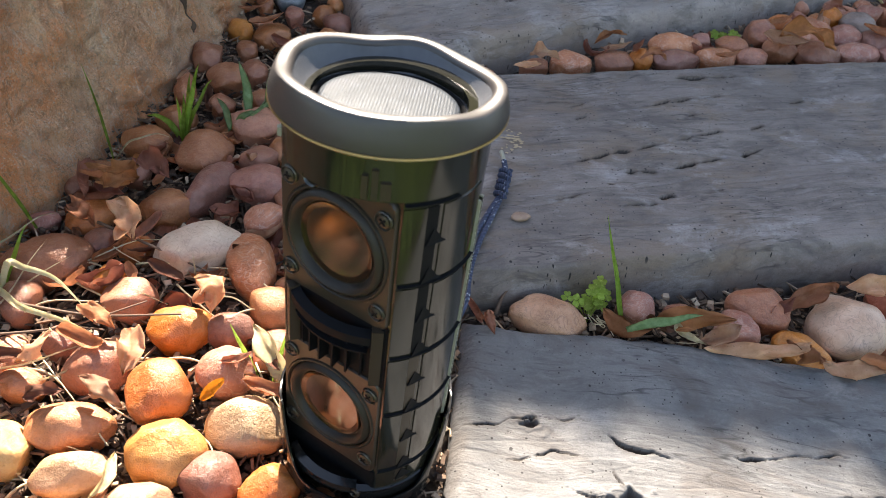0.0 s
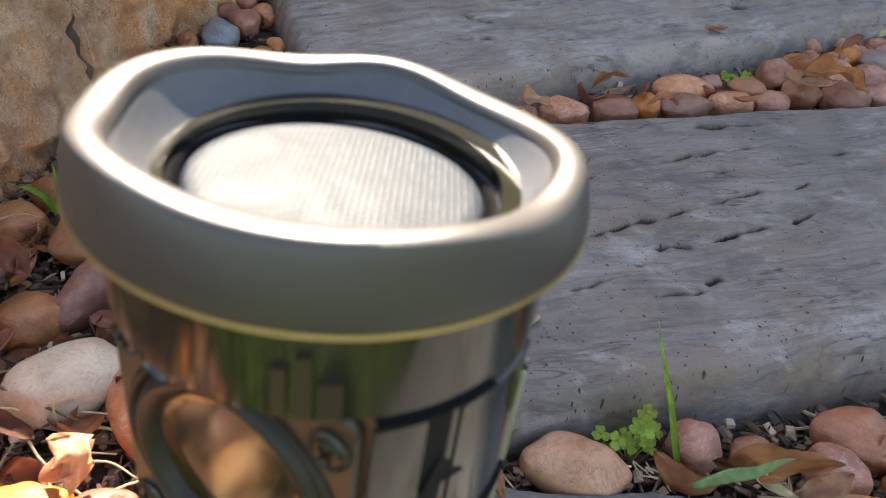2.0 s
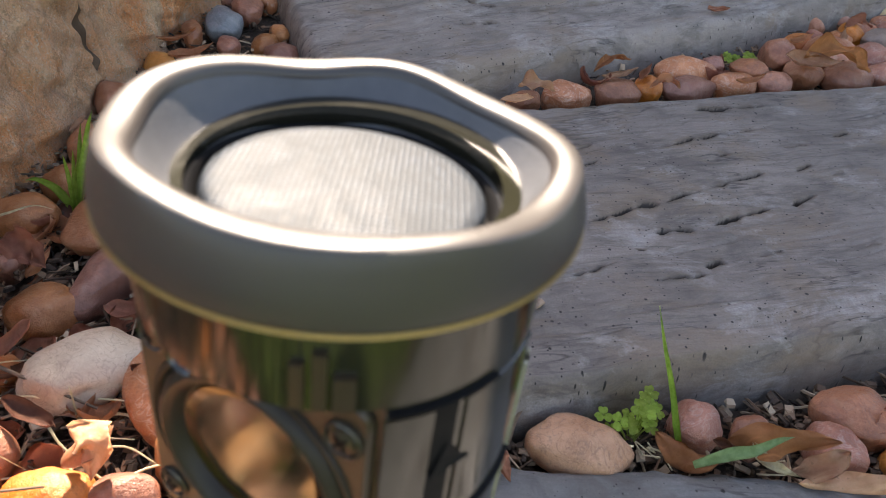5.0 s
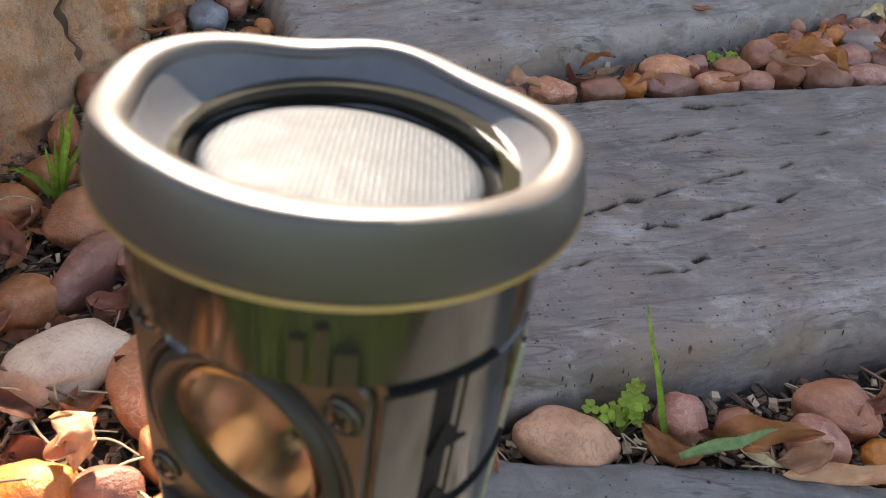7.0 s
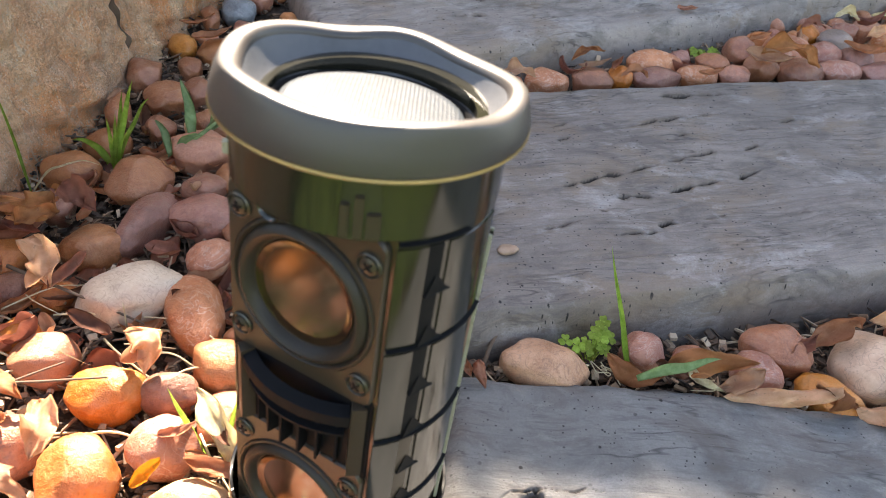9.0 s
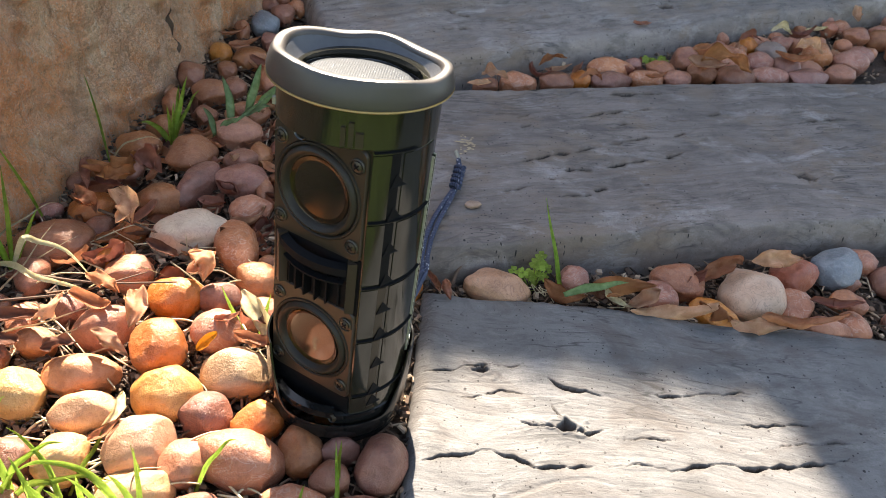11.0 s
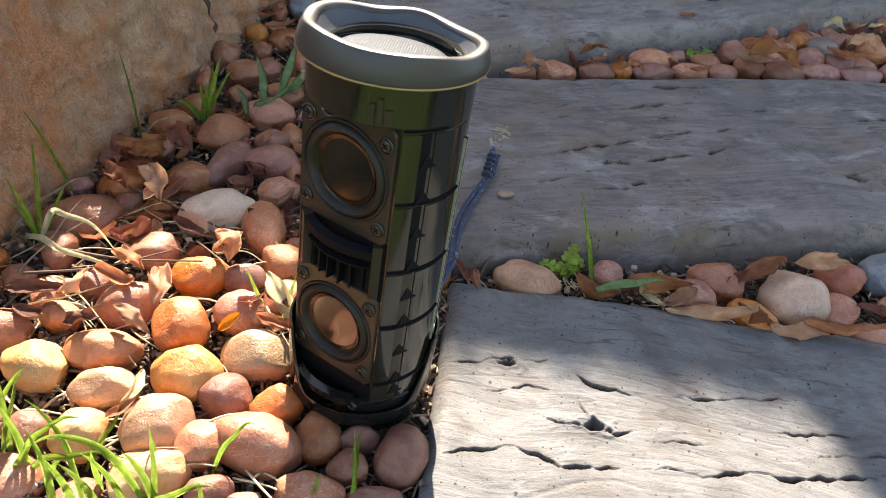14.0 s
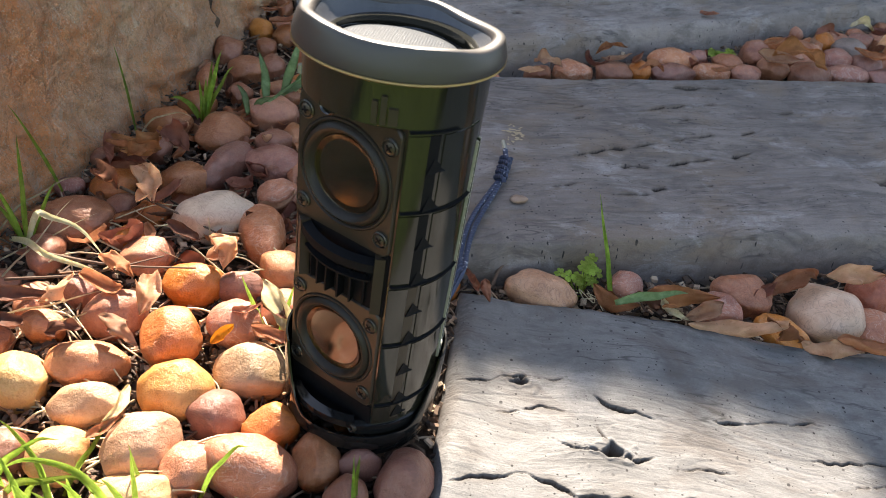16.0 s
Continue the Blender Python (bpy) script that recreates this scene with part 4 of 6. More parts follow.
            v = [at(a0, R - 0.0002, lift), at(a1, R - 0.0002, lift + 0.0004), at(a1, R + 0.0009, lift + 0.0006), at(a0, R + 0.0012, lift),
                 at(a0 + 0.08, R + 0.0005, lift + 0.0062), at(a1 - 0.03, R + 0.0004, lift + 0.0012)]
            for f in ((0, 1, 2, 3), (0, 3, 4), (1, 5, 2), (3, 2, 5, 4), (0, 4, 5, 1)):
                bm.faces.new([v[i] for i in f])
            part("notch", bm, PIT, base, "", False)
        part("channel", arc_block(-59.3, -52.5, R - 0.001, R + 0.0003, z0 + 0.001, z1 - 0.001, 6, 0.0004), PIT if z0 > 0.09 else SATIN, base)
    for a, m in ((-13, CLEAR), (-10, GLOSS), (-7, CLEAR)):
        part("edge_strip", arc_block(a - 0.7, a + 0.7, R - 0.0005, R + 0.001, 0.044, 0.151, 2, 0.0004), m, base)
    return base


speaker()


# ---- wrist cord lying over the second sleeper ----
def cord():
    base = new("wrist_cord")
    tagged(base, "navy blue braided cord loop with white flecks and a knot", "cord")
    line = [(0.0045, 0.262, 0.0), (0.018, 0.285, 0.009)] + [(x, y, 0.0238) for x, y in [(0.0267, 0.3022), (0.0268, 0.316), (0.0279, 0.3334), (0.0314, 0.3525), (0.0375, 0.3736), (0.0427, 0.3911)]]
    line = [Vector((x, y, gz(x, y) + h)) for x, y, h in line]
    apart = [0.5, 0.6, 0.6, 0.8, 0.9, 1.0, 0.8, 0.3]
    off = Vector((0.0042, 0.0018, 0))
    part("strand", tube(bend([p + off * 0.5 * w for p, w in zip(line, apart)], 8), 0.0016, 10), CORD, base)
    part("strand", tube(bend([p - off * 0.5 * w for p, w in zip(line, apart)], 8), 0.0016, 10), CORD, base)
    foot = Vector((0.0419, 0.3871, 0))
    head = Vector((0.0449, 0.4144, 0))
    run = head - foot
    cross = Vector((run.y, -run.x, 0)).normalized()
    for k in range(5):
        c = foot + run * (0.1 + 0.2 * k)
        c.z = gz(c.x, c.y) + 0.0252
        turn = [c + cross * 0.0031 * math.cos(0.42 * i) + run.normalized() * (0.0006 * i - 0.004 + 0.001 * (k % 2)) + Vector((0, 0, 0.0022 * math.sin(0.42 * i))) for i in range(16)]
        part("knot", tube(turn, 0.0015, 8), CORD, base, "tight coil of the knot")
    top = head + Vector((0, 0, gz(head.x, head.y) + 0.025))
    tail = bend([top - run * 0.1, top + Vector((-0.001, 0.005, 0.0005)), top + Vector((-0.0015, 0.009, 0.001))], 6)
    part("tail", tube(tail, 0.0018, 8), CORD, base)
    tip = bend([tail[-1], tail[-1] + Vector((-0.0022, 0.0085, 0.002))], 3)
    part("cord_end", tube(tip, 0.0014, 8), CLEAR, base, "pale plastic cord end")


cord()


# ---- stones ----
COUNT = [0]


def stone_mesh(a, b, c, seed, under, rough=1.0, sub=4):
    bm = bmesh.new()
    bmesh.ops.create_icosphere(bm, subdivisions=sub, radius=1)
    rng = random.Random(seed)
    off = Vector((rng.uniform(0, 50), rng.uniform(0, 50), rng.uniform(0, 50)))
    cuts = []
    for _ in range(rng.randint(2, 5)):
        v = Vector((rng.uniform(-1, 1), rng.uniform(-1, 1), rng.uniform(-0.3, 1))).normalized()
        cuts.append((v, rng.uniform(0.72, 0.92)))
    for v in bm.verts:
        p = v.co.copy()
        p *= 1 + rough * (0.13 * noise.noise(p * 1.1 + off) + 0.05 * noise.noise(p * 2.6 + off))
        for d, far in cuts:
            over = p.dot(d) - far
            if over > 0:
                p -= d * over * 0.75
        p *= 1 + rough * (0.014 * noise.noise(p * 7 + off) + 0.006 * noise.noise(p * 17 + off))
        if sub > 3:
            dent = noise.noise(p * 4.2 + off * 2)
            p *= 1 - 0.03 * max(0.0, dent - 0.25)
        v.co = Vector((p.x * a, p.y * b, p.z * (c if p.z > 0 else max(c, under))))
    return bm


def pebble(kind, x, y, a, b, c, yaw, lift=0.0, sub=4):
    COUNT[0] += 1
    a, b, c = a / 1000, b / 1000, c / 1000
    rough = 1.5 if kind in ("white", "red") else 1.3 if y > 0.28 else 1.05
    bm = stone_mesh(a * 1.04, b * 1.04, c * 1.04, COUNT[0], 0.0165 + lift, rough, sub)
    ob = new("pebble", mesh_of("pebble", bm, STONE[kind]))
    ob.matrix_world = Matrix.Translation((x, y, gz(x, y) + 0.003 + lift)) @ TILT_BED @ pose(0, 0, 0, 0, 0, yaw)
    size = "large" if a > 0.0165 else "small" if a < 0.0095 else "medium"
    return tagged(ob, f"{size} {STONE_WORDS[kind]} river pebble with a dusty surface", "pebble", "river pebbles round the steps")


pebble("yellow", -0.167, 0.205, 16.8, 12.8, 13.0, -21)
pebble("orange", -0.142, 0.220, 18.3, 11.2, 11.5, 11)
pebble("cream", -0.130, 0.199, 16.1, 9.5, 10.7, 25)
pebble("pink", -0.142, 0.253, 15.5, 13.4, 12.5, 36)
pebble("terra", -0.110, 0.245, 15.2, 16.4, 13.7, 11)
pebble("amber", -0.095, 0.214, 18.0, 14.9, 16.2, -3)
pebble("brown", -0.073, 0.205, 12.7, 11.6, 11.4, 10)
pebble("tan", -0.064, 0.232, 17.3, 13.3, 15.0, 10)
pebble("terra", -0.046, 0.205, 13.3, 10.0, 11.9, 28)
pebble("cream", -0.097, 0.183, 17.2, 14.4, 15.4, 35)
pebble("orange", -0.074, 0.178, 13.3, 10.8, 12.0, 46)
pebble("rose", -0.049, 0.182, 21.2, 14.3, 17.3, -10)
pebble("cream", -0.130, 0.173, 12.6, 11.6, 11.3, 59)
pebble("brown", -0.023, 0.193, 10.2, 14.6, 9.2, 9)
pebble("brown", 0.017, 0.189, 13.1, 15.1, 11.8, 9)
pebble("brown", -0.006, 0.178, 9.6, 8.5, 8.6, 9)
pebble("brown", -0.004, 0.194, 9.7, 6.4, 7.8, 9)
pebble("rose", -0.083, 0.260, 14.2, 12.0, 11.9, 24)
pebble("orange", -0.071, 0.303, 14.6, 12.3, 10.9, -13)
pebble("terra", -0.113, 0.282, 14.7, 12.0, 10.8, 12)
pebble("orange", -0.145, 0.297, 14.1, 12.2, 10.1, -0)
pebble("brown", -0.089, 0.286, 11.9, 9.0, 8.2, 12)
pebble("white", -0.123, 0.337, 24.4, 15.7, 12.1, 40)
pebble("rose", -0.092, 0.331, 13.2, 23.5, 11.9, 25)
pebble("rose", -0.092, 0.369, 14.0, 10.4, 7.5, 32)
pebble("brown", -0.152, 0.367, 15.1, 12.5, 8.7, 26)
pebble("brown", -0.134, 0.389, 11.3, 22.6, 10.2, -17)
pebble("pink", -0.106, 0.399, 18.7, 14.9, 10.0, -4)
pebble("brown", -0.149, 0.423, 17.3, 17.4, 10.8, 40)
pebble("brown", -0.112, 0.423, 12.3, 10.7, 6.8, 15)
pebble("orange", -0.125, 0.458, 19.9, 16.6, 9.7, -16)
pebble("brown", -0.199, 0.314, 22.4, 15.4, 11.4, 25)
pebble("brown", -0.197, 0.286, 9.8, 13.1, 8.9, 12)
pebble("pink", -0.167, 0.265, 8.5, 7.5, 6.5, 12)
pebble("pink", -0.173, 0.239, 9.6, 7.8, 7.2, 11)
pebble("brown", -0.192, 0.224, 11.7, 12.7, 10.5, 11)
pebble("terra", -0.161, 0.309, 8.9, 7.8, 6.1, 13)
pebble("brown", -0.152, 0.170, 10.4, 9.3, 9.3, 9)
pebble("brown", -0.067, 0.319, 7.0, 5.7, 4.8, 12)
pebble("cream", -0.096, 0.163, 13.3, 6.0, 7.3, 9)
pebble("brown", -0.183, 0.534, 11.9, 16.1, 9.6, 18)
pebble("brown", -0.161, 0.510, 13.9, 15.9, 8.3, 17)
pebble("brown", -0.154, 0.475, 8.8, 10.7, 6.0, 16)
pebble("pink", -0.184, 0.488, 7.6, 18.0, 6.9, 17)
pebble("brown", -0.187, 0.426, 16.5, 12.3, 7.3, 15)
pebble("slate", -0.150, 0.649, 13.7, 18.4, 7.8, 20)
pebble("brown", -0.165, 0.628, 6.9, 13.9, 6.0, 20)
pebble("brown", -0.145, 0.578, 15.1, 14.7, 6.9, 44)
pebble("pink", -0.121, 0.543, 9.7, 20.9, 8.7, 17)
pebble("brown", -0.144, 0.523, 9.4, 12.1, 6.2, 17)
pebble("pink", -0.138, 0.677, 11.3, 14.4, 5.9, 21)
pebble("pink", -0.146, 0.715, 8.8, 11.9, 5.2, 21)
pebble("brown", -0.123, 0.487, 16.2, 12.8, 7.1, 16)
pebble("brown", -0.158, 0.552, 8.8, 10.8, 5.2, 18)
pebble("pink", -0.137, 0.616, 7.9, 10.7, 4.8, 19)
pebble("brown", -0.101, 0.434, 8.4, 9.9, 6.2, 15)
pebble("brown", -0.088, 0.391, 5.9, 11.0, 5.3, 14)
pebble("rose", -0.021, 0.162, 16.4, 9.7, 11.5, 11)
pebble("brown", 0.009, 0.165, 12.2, 5.1, 6.1, 10)
pebble("pink", -0.047, 0.153, 8.3, 4.5, 5.4, 11)
pebble("cream", -0.092, 0.157, 17.9, 10.1, 12.2, 30)
pebble("brown", -0.063, 0.155, 10.7, 7.7, 9.2, 11)
pebble("slate", 0.317, 0.384, 15.8, 20.0, 11.7, -35)
pebble("rose", 0.307, 0.325, 10.0, 11.4, 7.5, -10)
pebble("pink", 0.311, 0.352, 9.4, 7.9, 4.9, -10)
pebble("rose", 0.340, 0.397, 11.7, 11.1, 6.2, -10)
pebble("brown", 0.322, 0.372, 7.5, 6.1, 3.6, -10)
pebble("pink", 0.318, 0.348, 7.2, 7.1, 4.4, -10)
pebble("rose", 0.463, 0.739, 19.4, 16.5, 12.7, 20)
pebble("terra", 0.476, 0.835, 10.0, 8.5, 5.7, 20)
pebble("pink", 0.502, 0.821, 15.8, 13.4, 8.1, 20)
pebble("rose", 0.514, 0.889, 14.0, 11.9, 6.6, 20)
pebble("vein", 0.0745, 0.322, 19.6, 12.5, 9.2, -3)
pebble("rose", 0.124, 0.337, 11.2, 10.7, 8.8, 15)
pebble("pink", 0.197, 0.349, 17.5, 13.5, 10.5, -18)
pebble("rose", 0.1795, 0.329, 12.0, 12.6, 11.0, 15)
pebble("blush", 0.2445, 0.343, 20.5, 24.5, 17.0, -35)
pebble("orange", 0.214, 0.322, 16.5, 9.5, 7.6, -38)
pebble("red", 0.281, 0.370, 14.5, 18.5, 13.5, -30)
pebble("rose", 0.270, 0.339, 13.5, 12.8, 9.6, 15)
pebble("orange", 0.288, 0.322, 15.0, 8.5, 6.0, -8)
pebble("brown", 0.148, 0.338, 8.5, 6.0, 4.5, 20)
pebble("rose", 0.095, 0.597, 18.1, 13.0, 7.9, 15)
pebble("brown", 0.131, 0.609, 16.9, 12.4, 7.5, 22)
pebble("terra", 0.155, 0.619, 10.2, 9.9, 7.6, 15)
pebble("rose", 0.186, 0.647, 22.6, 13.6, 9.9, 12)
pebble("brown", 0.185, 0.624, 19.2, 11.9, 7.0, 18)
pebble("rose", 0.221, 0.636, 17.5, 11.9, 8.0, 10)
pebble("pink", 0.270, 0.691, 13.3, 14.4, 12.4, 15)
pebble("pink", 0.255, 0.645, 15.8, 11.4, 8.2, 24)
pebble("rose", 0.316, 0.699, 27.1, 19.4, 14.0, 30)
pebble("brown", 0.318, 0.668, 21.5, 14.1, 10.3, 15)
pebble("rose", 0.353, 0.708, 16.5, 14.2, 10.9, 40)
pebble("terra", 0.352, 0.748, 10.2, 11.5, 8.7, 15)
pebble("grey", 0.374, 0.738, 16.9, 12.9, 9.6, 10)
pebble("rose", 0.354, 0.676, 20.3, 13.1, 9.3, 15)
pebble("brown", 0.379, 0.702, 14.9, 14.5, 11.0, 25)
pebble("rose", 0.429, 0.746, 16.2, 15.8, 12.7, 15)
pebble("pink", 0.398, 0.686, 22.1, 14.1, 8.9, 20)
pebble("rose", 0.420, 0.775, 18.4, 13.7, 10.3, 35)
pebble("brown", 0.283, 0.668, 14.8, 13.1, 9.3, 15)
pebble("terra", 0.295, 0.716, 11.2, 11.9, 9.1, 15)
pebble("pink", 0.240, 0.662, 13.6, 11.1, 7.6, 15)
pebble("rose", 0.395, 0.765, 12.4, 10.2, 7.6, 15)
pebble("pink", 0.440, 0.708, 16.9, 13.6, 8.1, 15)
pebble("brown", 0.066, 0.584, 11.3, 7.9, 5.4, 15)
pebble("pink", 0.212, 0.664, 10.2, 8.5, 6.5, 40)
pebble("rose", 0.334, 0.730, 12.4, 10.7, 8.1, 70)


def filler():
    """Small stones that fill the bed between, under and beyond the large ones."""
    rng = random.Random(8)
    kinds = ["brown", "pink", "rose", "terra", "orange", "brown"]
    taken = [(o.location.x, o.location.y, max(o.dimensions.x, o.dimensions.y) / 2) for o in scene.objects if o.name.startswith("pebble")]
    zones = [(-0.26, 0.03, 0.07, 0.56, 1000), (-0.19, -0.06, 0.56, 0.95, 400), (0.3, 0.62, 0.33, 0.47, 300), (0.3, 0.62, 0.68, 0.92, 500)]
    made = 0
    for x0, x1, y0, y1, tries in zones:
        for _ in range(tries):
            x, y, r = rng.uniform(x0, x1), rng.uniform(y0, y1), rng.uniform(0.008, 0.016)
            if x < -0.225 + 0.185 * (y - 0.32) or (y > 0.6 and x < 0 and x > -0.1 - 0.4 * (y - 0.63)):
                continue
            if x > 0.0 and 0.17 < y < 0.3:
                continue
            if x > 0.2 and y < 0.6 and not (0.335 < y < 0.30 + 0.29 * x - 0.01):
                continue
            if x > 0.2 and y > 0.6 and not (0.575 + 0.306 * x < y < 0.665 + 0.444 * x - 0.012):
                continue
            if any((x - u) ** 2 + (y - v) ** 2 < (0.82 * (r + w)) ** 2 for u, v, w in taken):
                continue
            taken.append((x, y, r))
            pebble(rng.choice(kinds), x, y, r * 1000, r * rng.uniform(700, 950), r * rng.uniform(550, 750), rng.uniform(0, 180), -0.004, 3)
            made += 1
            if made > 190:
                return


filler()


# ---- litter, leaves and grass ----
def dry_leaf(material, x, y, lift, length, wide, yaw, pitch, roll, curl, fold):
    """A dead leaf: pointed oval, folded along its midrib, curled and crinkled."""
    COUNT[0] += 1
    seed = COUNT[0] * 1.7
    length, wide = length * 1.08 / 1000, wide * 1.12
    nu, nv = 22, 11
    bm = bmesh.new()
    rows = []
    for i in range(nu):
        s = i / (nu - 1)
        half = length * wide * 0.5 * max(0.015, (s ** 0.7 * (1 - s) ** 0.95) / 0.432) * (1 + 0.12 * noise.noise((s * 6, 1, seed)))
        ang = (s - 0.5) * curl * 2.2 + 0.5 * curl * noise.noise((s * 2.5, 0, seed))
        cx = length * (math.sin(ang) / (curl * 2.2) if curl else s - 0.5)
        cz = length * (1 - math.cos(ang)) / (curl * 2.2 if curl else 1)
        row = []
        for j in range(nv):
            w = (j / (nv - 1) - 0.5) * 2
            # each half rolls up towards its edge, one more than the other
            roll_up = fold * (2.5 + 1.3 * noise.noise((s * 1.5, 4 if w > 0 else 8, seed)))
            yy = half * (1 if w > 0 else -1) * math.sin(abs(w) * roll_up) / roll_up
            zz = half * (1 - math.cos(w * roll_up)) / roll_up + 0.18 * half * abs(w) + length * 0.05 * noise.noise((s * 3.2, w * 1.6, seed)) + length * 0.022 * noise.noise((s * 11, w * 5, seed))
            yy += length * 0.03 * noise.noise((s * 4, 3, seed))
            row.append(bm.verts.new((cx - zz * math.sin(ang) * 0.6, yy, cz + zz)))
        rows.append(row)
    for a, b in zip(rows, rows[1:]):
        for j in range(nv - 1):
            bm.faces.new((a[j], a[j + 1], b[j + 1], b[j]))
    bmesh.ops.solidify(bm, geom=bm.faces[:], thickness=0.0003)
    ob = new("dry_leaf", mesh_of("dry_leaf", bm, material))
    ob.matrix_world = Matrix.Translation((x, y, gz(x, y) + lift / 1000 - 0.001)) @ TILT_BED @ pose(0, 0, 0, roll, -pitch, yaw)
    words = {"dry_leaf": "curled brown dry leaf", "pale_dry_leaf": "curled pale tan dry leaf", "old_brown_leaf": "dark decayed brown leaf", "reddish_dry_leaf": "reddish brown dry leaf",
             "amber_leaf": "bright amber backlit leaf", "dry_straw": "bleached straw coloured dry leaf"}
    return tagged(ob, words[material.name] + " lying among the stones", "dry leaf", "fallen leaves")


dry_leaf(DRY, 0.262, 0.309, 12, 48, 0.35, 3, 3, -25, 0.5, 0.5)
dry_leaf(DRY_RED, 0.294, 0.334, 12, 31, 0.4, -6, 10, 10, 0.5, 0.5)
dry_leaf(DRY_PALE, -0.159, 0.330, 19, 23, 0.5, 84, 5, 10, 0.4, 0.5)
dry_leaf(DRY, -0.182, 0.368, 19, 35, 0.42, 17, 5, -15, 0.7, 0.5)
dry_leaf(DRY_RED, -0.163, 0.380, 19, 27, 0.5, -43, 10, 10, 0.5, 0.6)
dry_leaf(DRY, -0.185, 0.334, 19, 20, 0.4, -29, 10, 20, 0.6, 0.5)
dry_leaf(DRY_PALE, -0.100, 0.292, 19, 22, 0.6, 44, 15, 15, 0.9, 0.6)
dry_leaf(AMBER, -0.082, 0.240, 17, 14, 0.5, 49, 25, 30, 0.3, 0.3)
dry_leaf(DRY, -0.146, 0.256, 17, 28, 0.4, -16, 5, 20, 0.9, 0.5)
dry_leaf(DRY_DARK, -0.061, 0.262, 17, 31, 0.42, -51, 20, 30, 0.4, 0.5)
dry_leaf(DRY, -0.054, 0.243, 17, 30, 0.28, -9, 0, 15, 0.5, 0.5)
dry_leaf(DRY_DARK, -0.184, 0.242, 15, 33, 0.42, 14, 0, 10, 0.4, 0.4)
dry_leaf(DRY_RED, -0.149, 0.338, 15, 25, 0.4, 69, 10, 10, 0.5, 0.5)
dry_leaf(DRY, -0.112, 0.181, 15, 16, 0.45, 49, 10, 10, 0.6, 0.4)
dry_leaf(DRY_DARK, -0.127, 0.307, 13, 24, 0.4, -21, 0, 0, 0.4, 0.4)
dry_leaf(DRY_RED, -0.180, 0.358, 17, 22, 0.5, -21, 5, 0, 0.5, 0.5)
dry_leaf(DRY_DARK, -0.181, 0.228, 13, 20, 0.5, -11, 5, 5, 0.6, 0.4)
dry_leaf(DRY_RED, -0.076, 0.259, 15, 15, 0.4, 29, 5, 0, 0.6, 0.4)
dry_leaf(DRY, -0.051, 0.260, 17, 15, 0.4, 79, 10, 30, 0.6, 0.4)
dry_leaf(DRY_PALE, 0.060, 0.566, 12, 24, 0.45, 19, 5, 0, 0.4, 0.4)
dry_leaf(DRY_PALE, 0.130, 0.612, 12, 29, 0.25, 24, 5, 20, 0.7, 0.5)
dry_leaf(DRY_PALE, 0.281, 0.658, 14, 44, 0.45, -21, 5, 20, 0.8, 0.5)
dry_leaf(DRY, 0.380, 0.695, 16, 35, 0.42, -31, 8, 0, 0.6, 0.5)
dry_leaf(DRY, 0.150, 0.618, 12, 21, 0.4, 59, 10, 0, 0.6, 0.5)
dry_leaf(DRY, 0.287, 0.697, 14, 26, 0.4, 29, 10, 0, 0.6, 0.5)
dry_leaf(DRY_RED, 0.409, 0.758, 16, 37, 0.42, 24, 10, 0, 0.8, 0.5)
dry_leaf(STRAW, 0.437, 0.785, 16, 22, 0.4, -11, 20, 0, 0.4, 0.5)
dry_leaf(DRY_PALE, 0.507, 0.849, 16, 33, 0.5, 79, 20, 0, 0.6, 0.5)
dry_leaf(DRY, 0.226, 0.624, 12, 21, 0.4, 19, 5, 0, 0.6, 0.5)
dry_leaf(DRY_PALE, 0.326, 0.710, 14, 23, 0.4, 69, 10, 0, 0.6, 0.5)
dry_leaf(DRY_RED, 0.226, 0.722, 21, 21, 0.45, 19, 0, 0, 0.4, 0.3)
dry_leaf(DRY, -0.150, 0.577, 14, 30, 0.35, 34, 5, 10, 0.6, 0.5)
dry_leaf(DRY_RED, -0.128, 0.550, 12, 24, 0.45, -31, 5, 10, 0.6, 0.5)
dry_leaf(DRY_PALE, -0.186, 0.492, 12, 12, 0.5, 59, 20, 10, 0.4, 0.5)
dry_leaf(DRY, -0.166, 0.599, 12, 23, 0.3, 29, 5, 0, 0.6, 0.5)


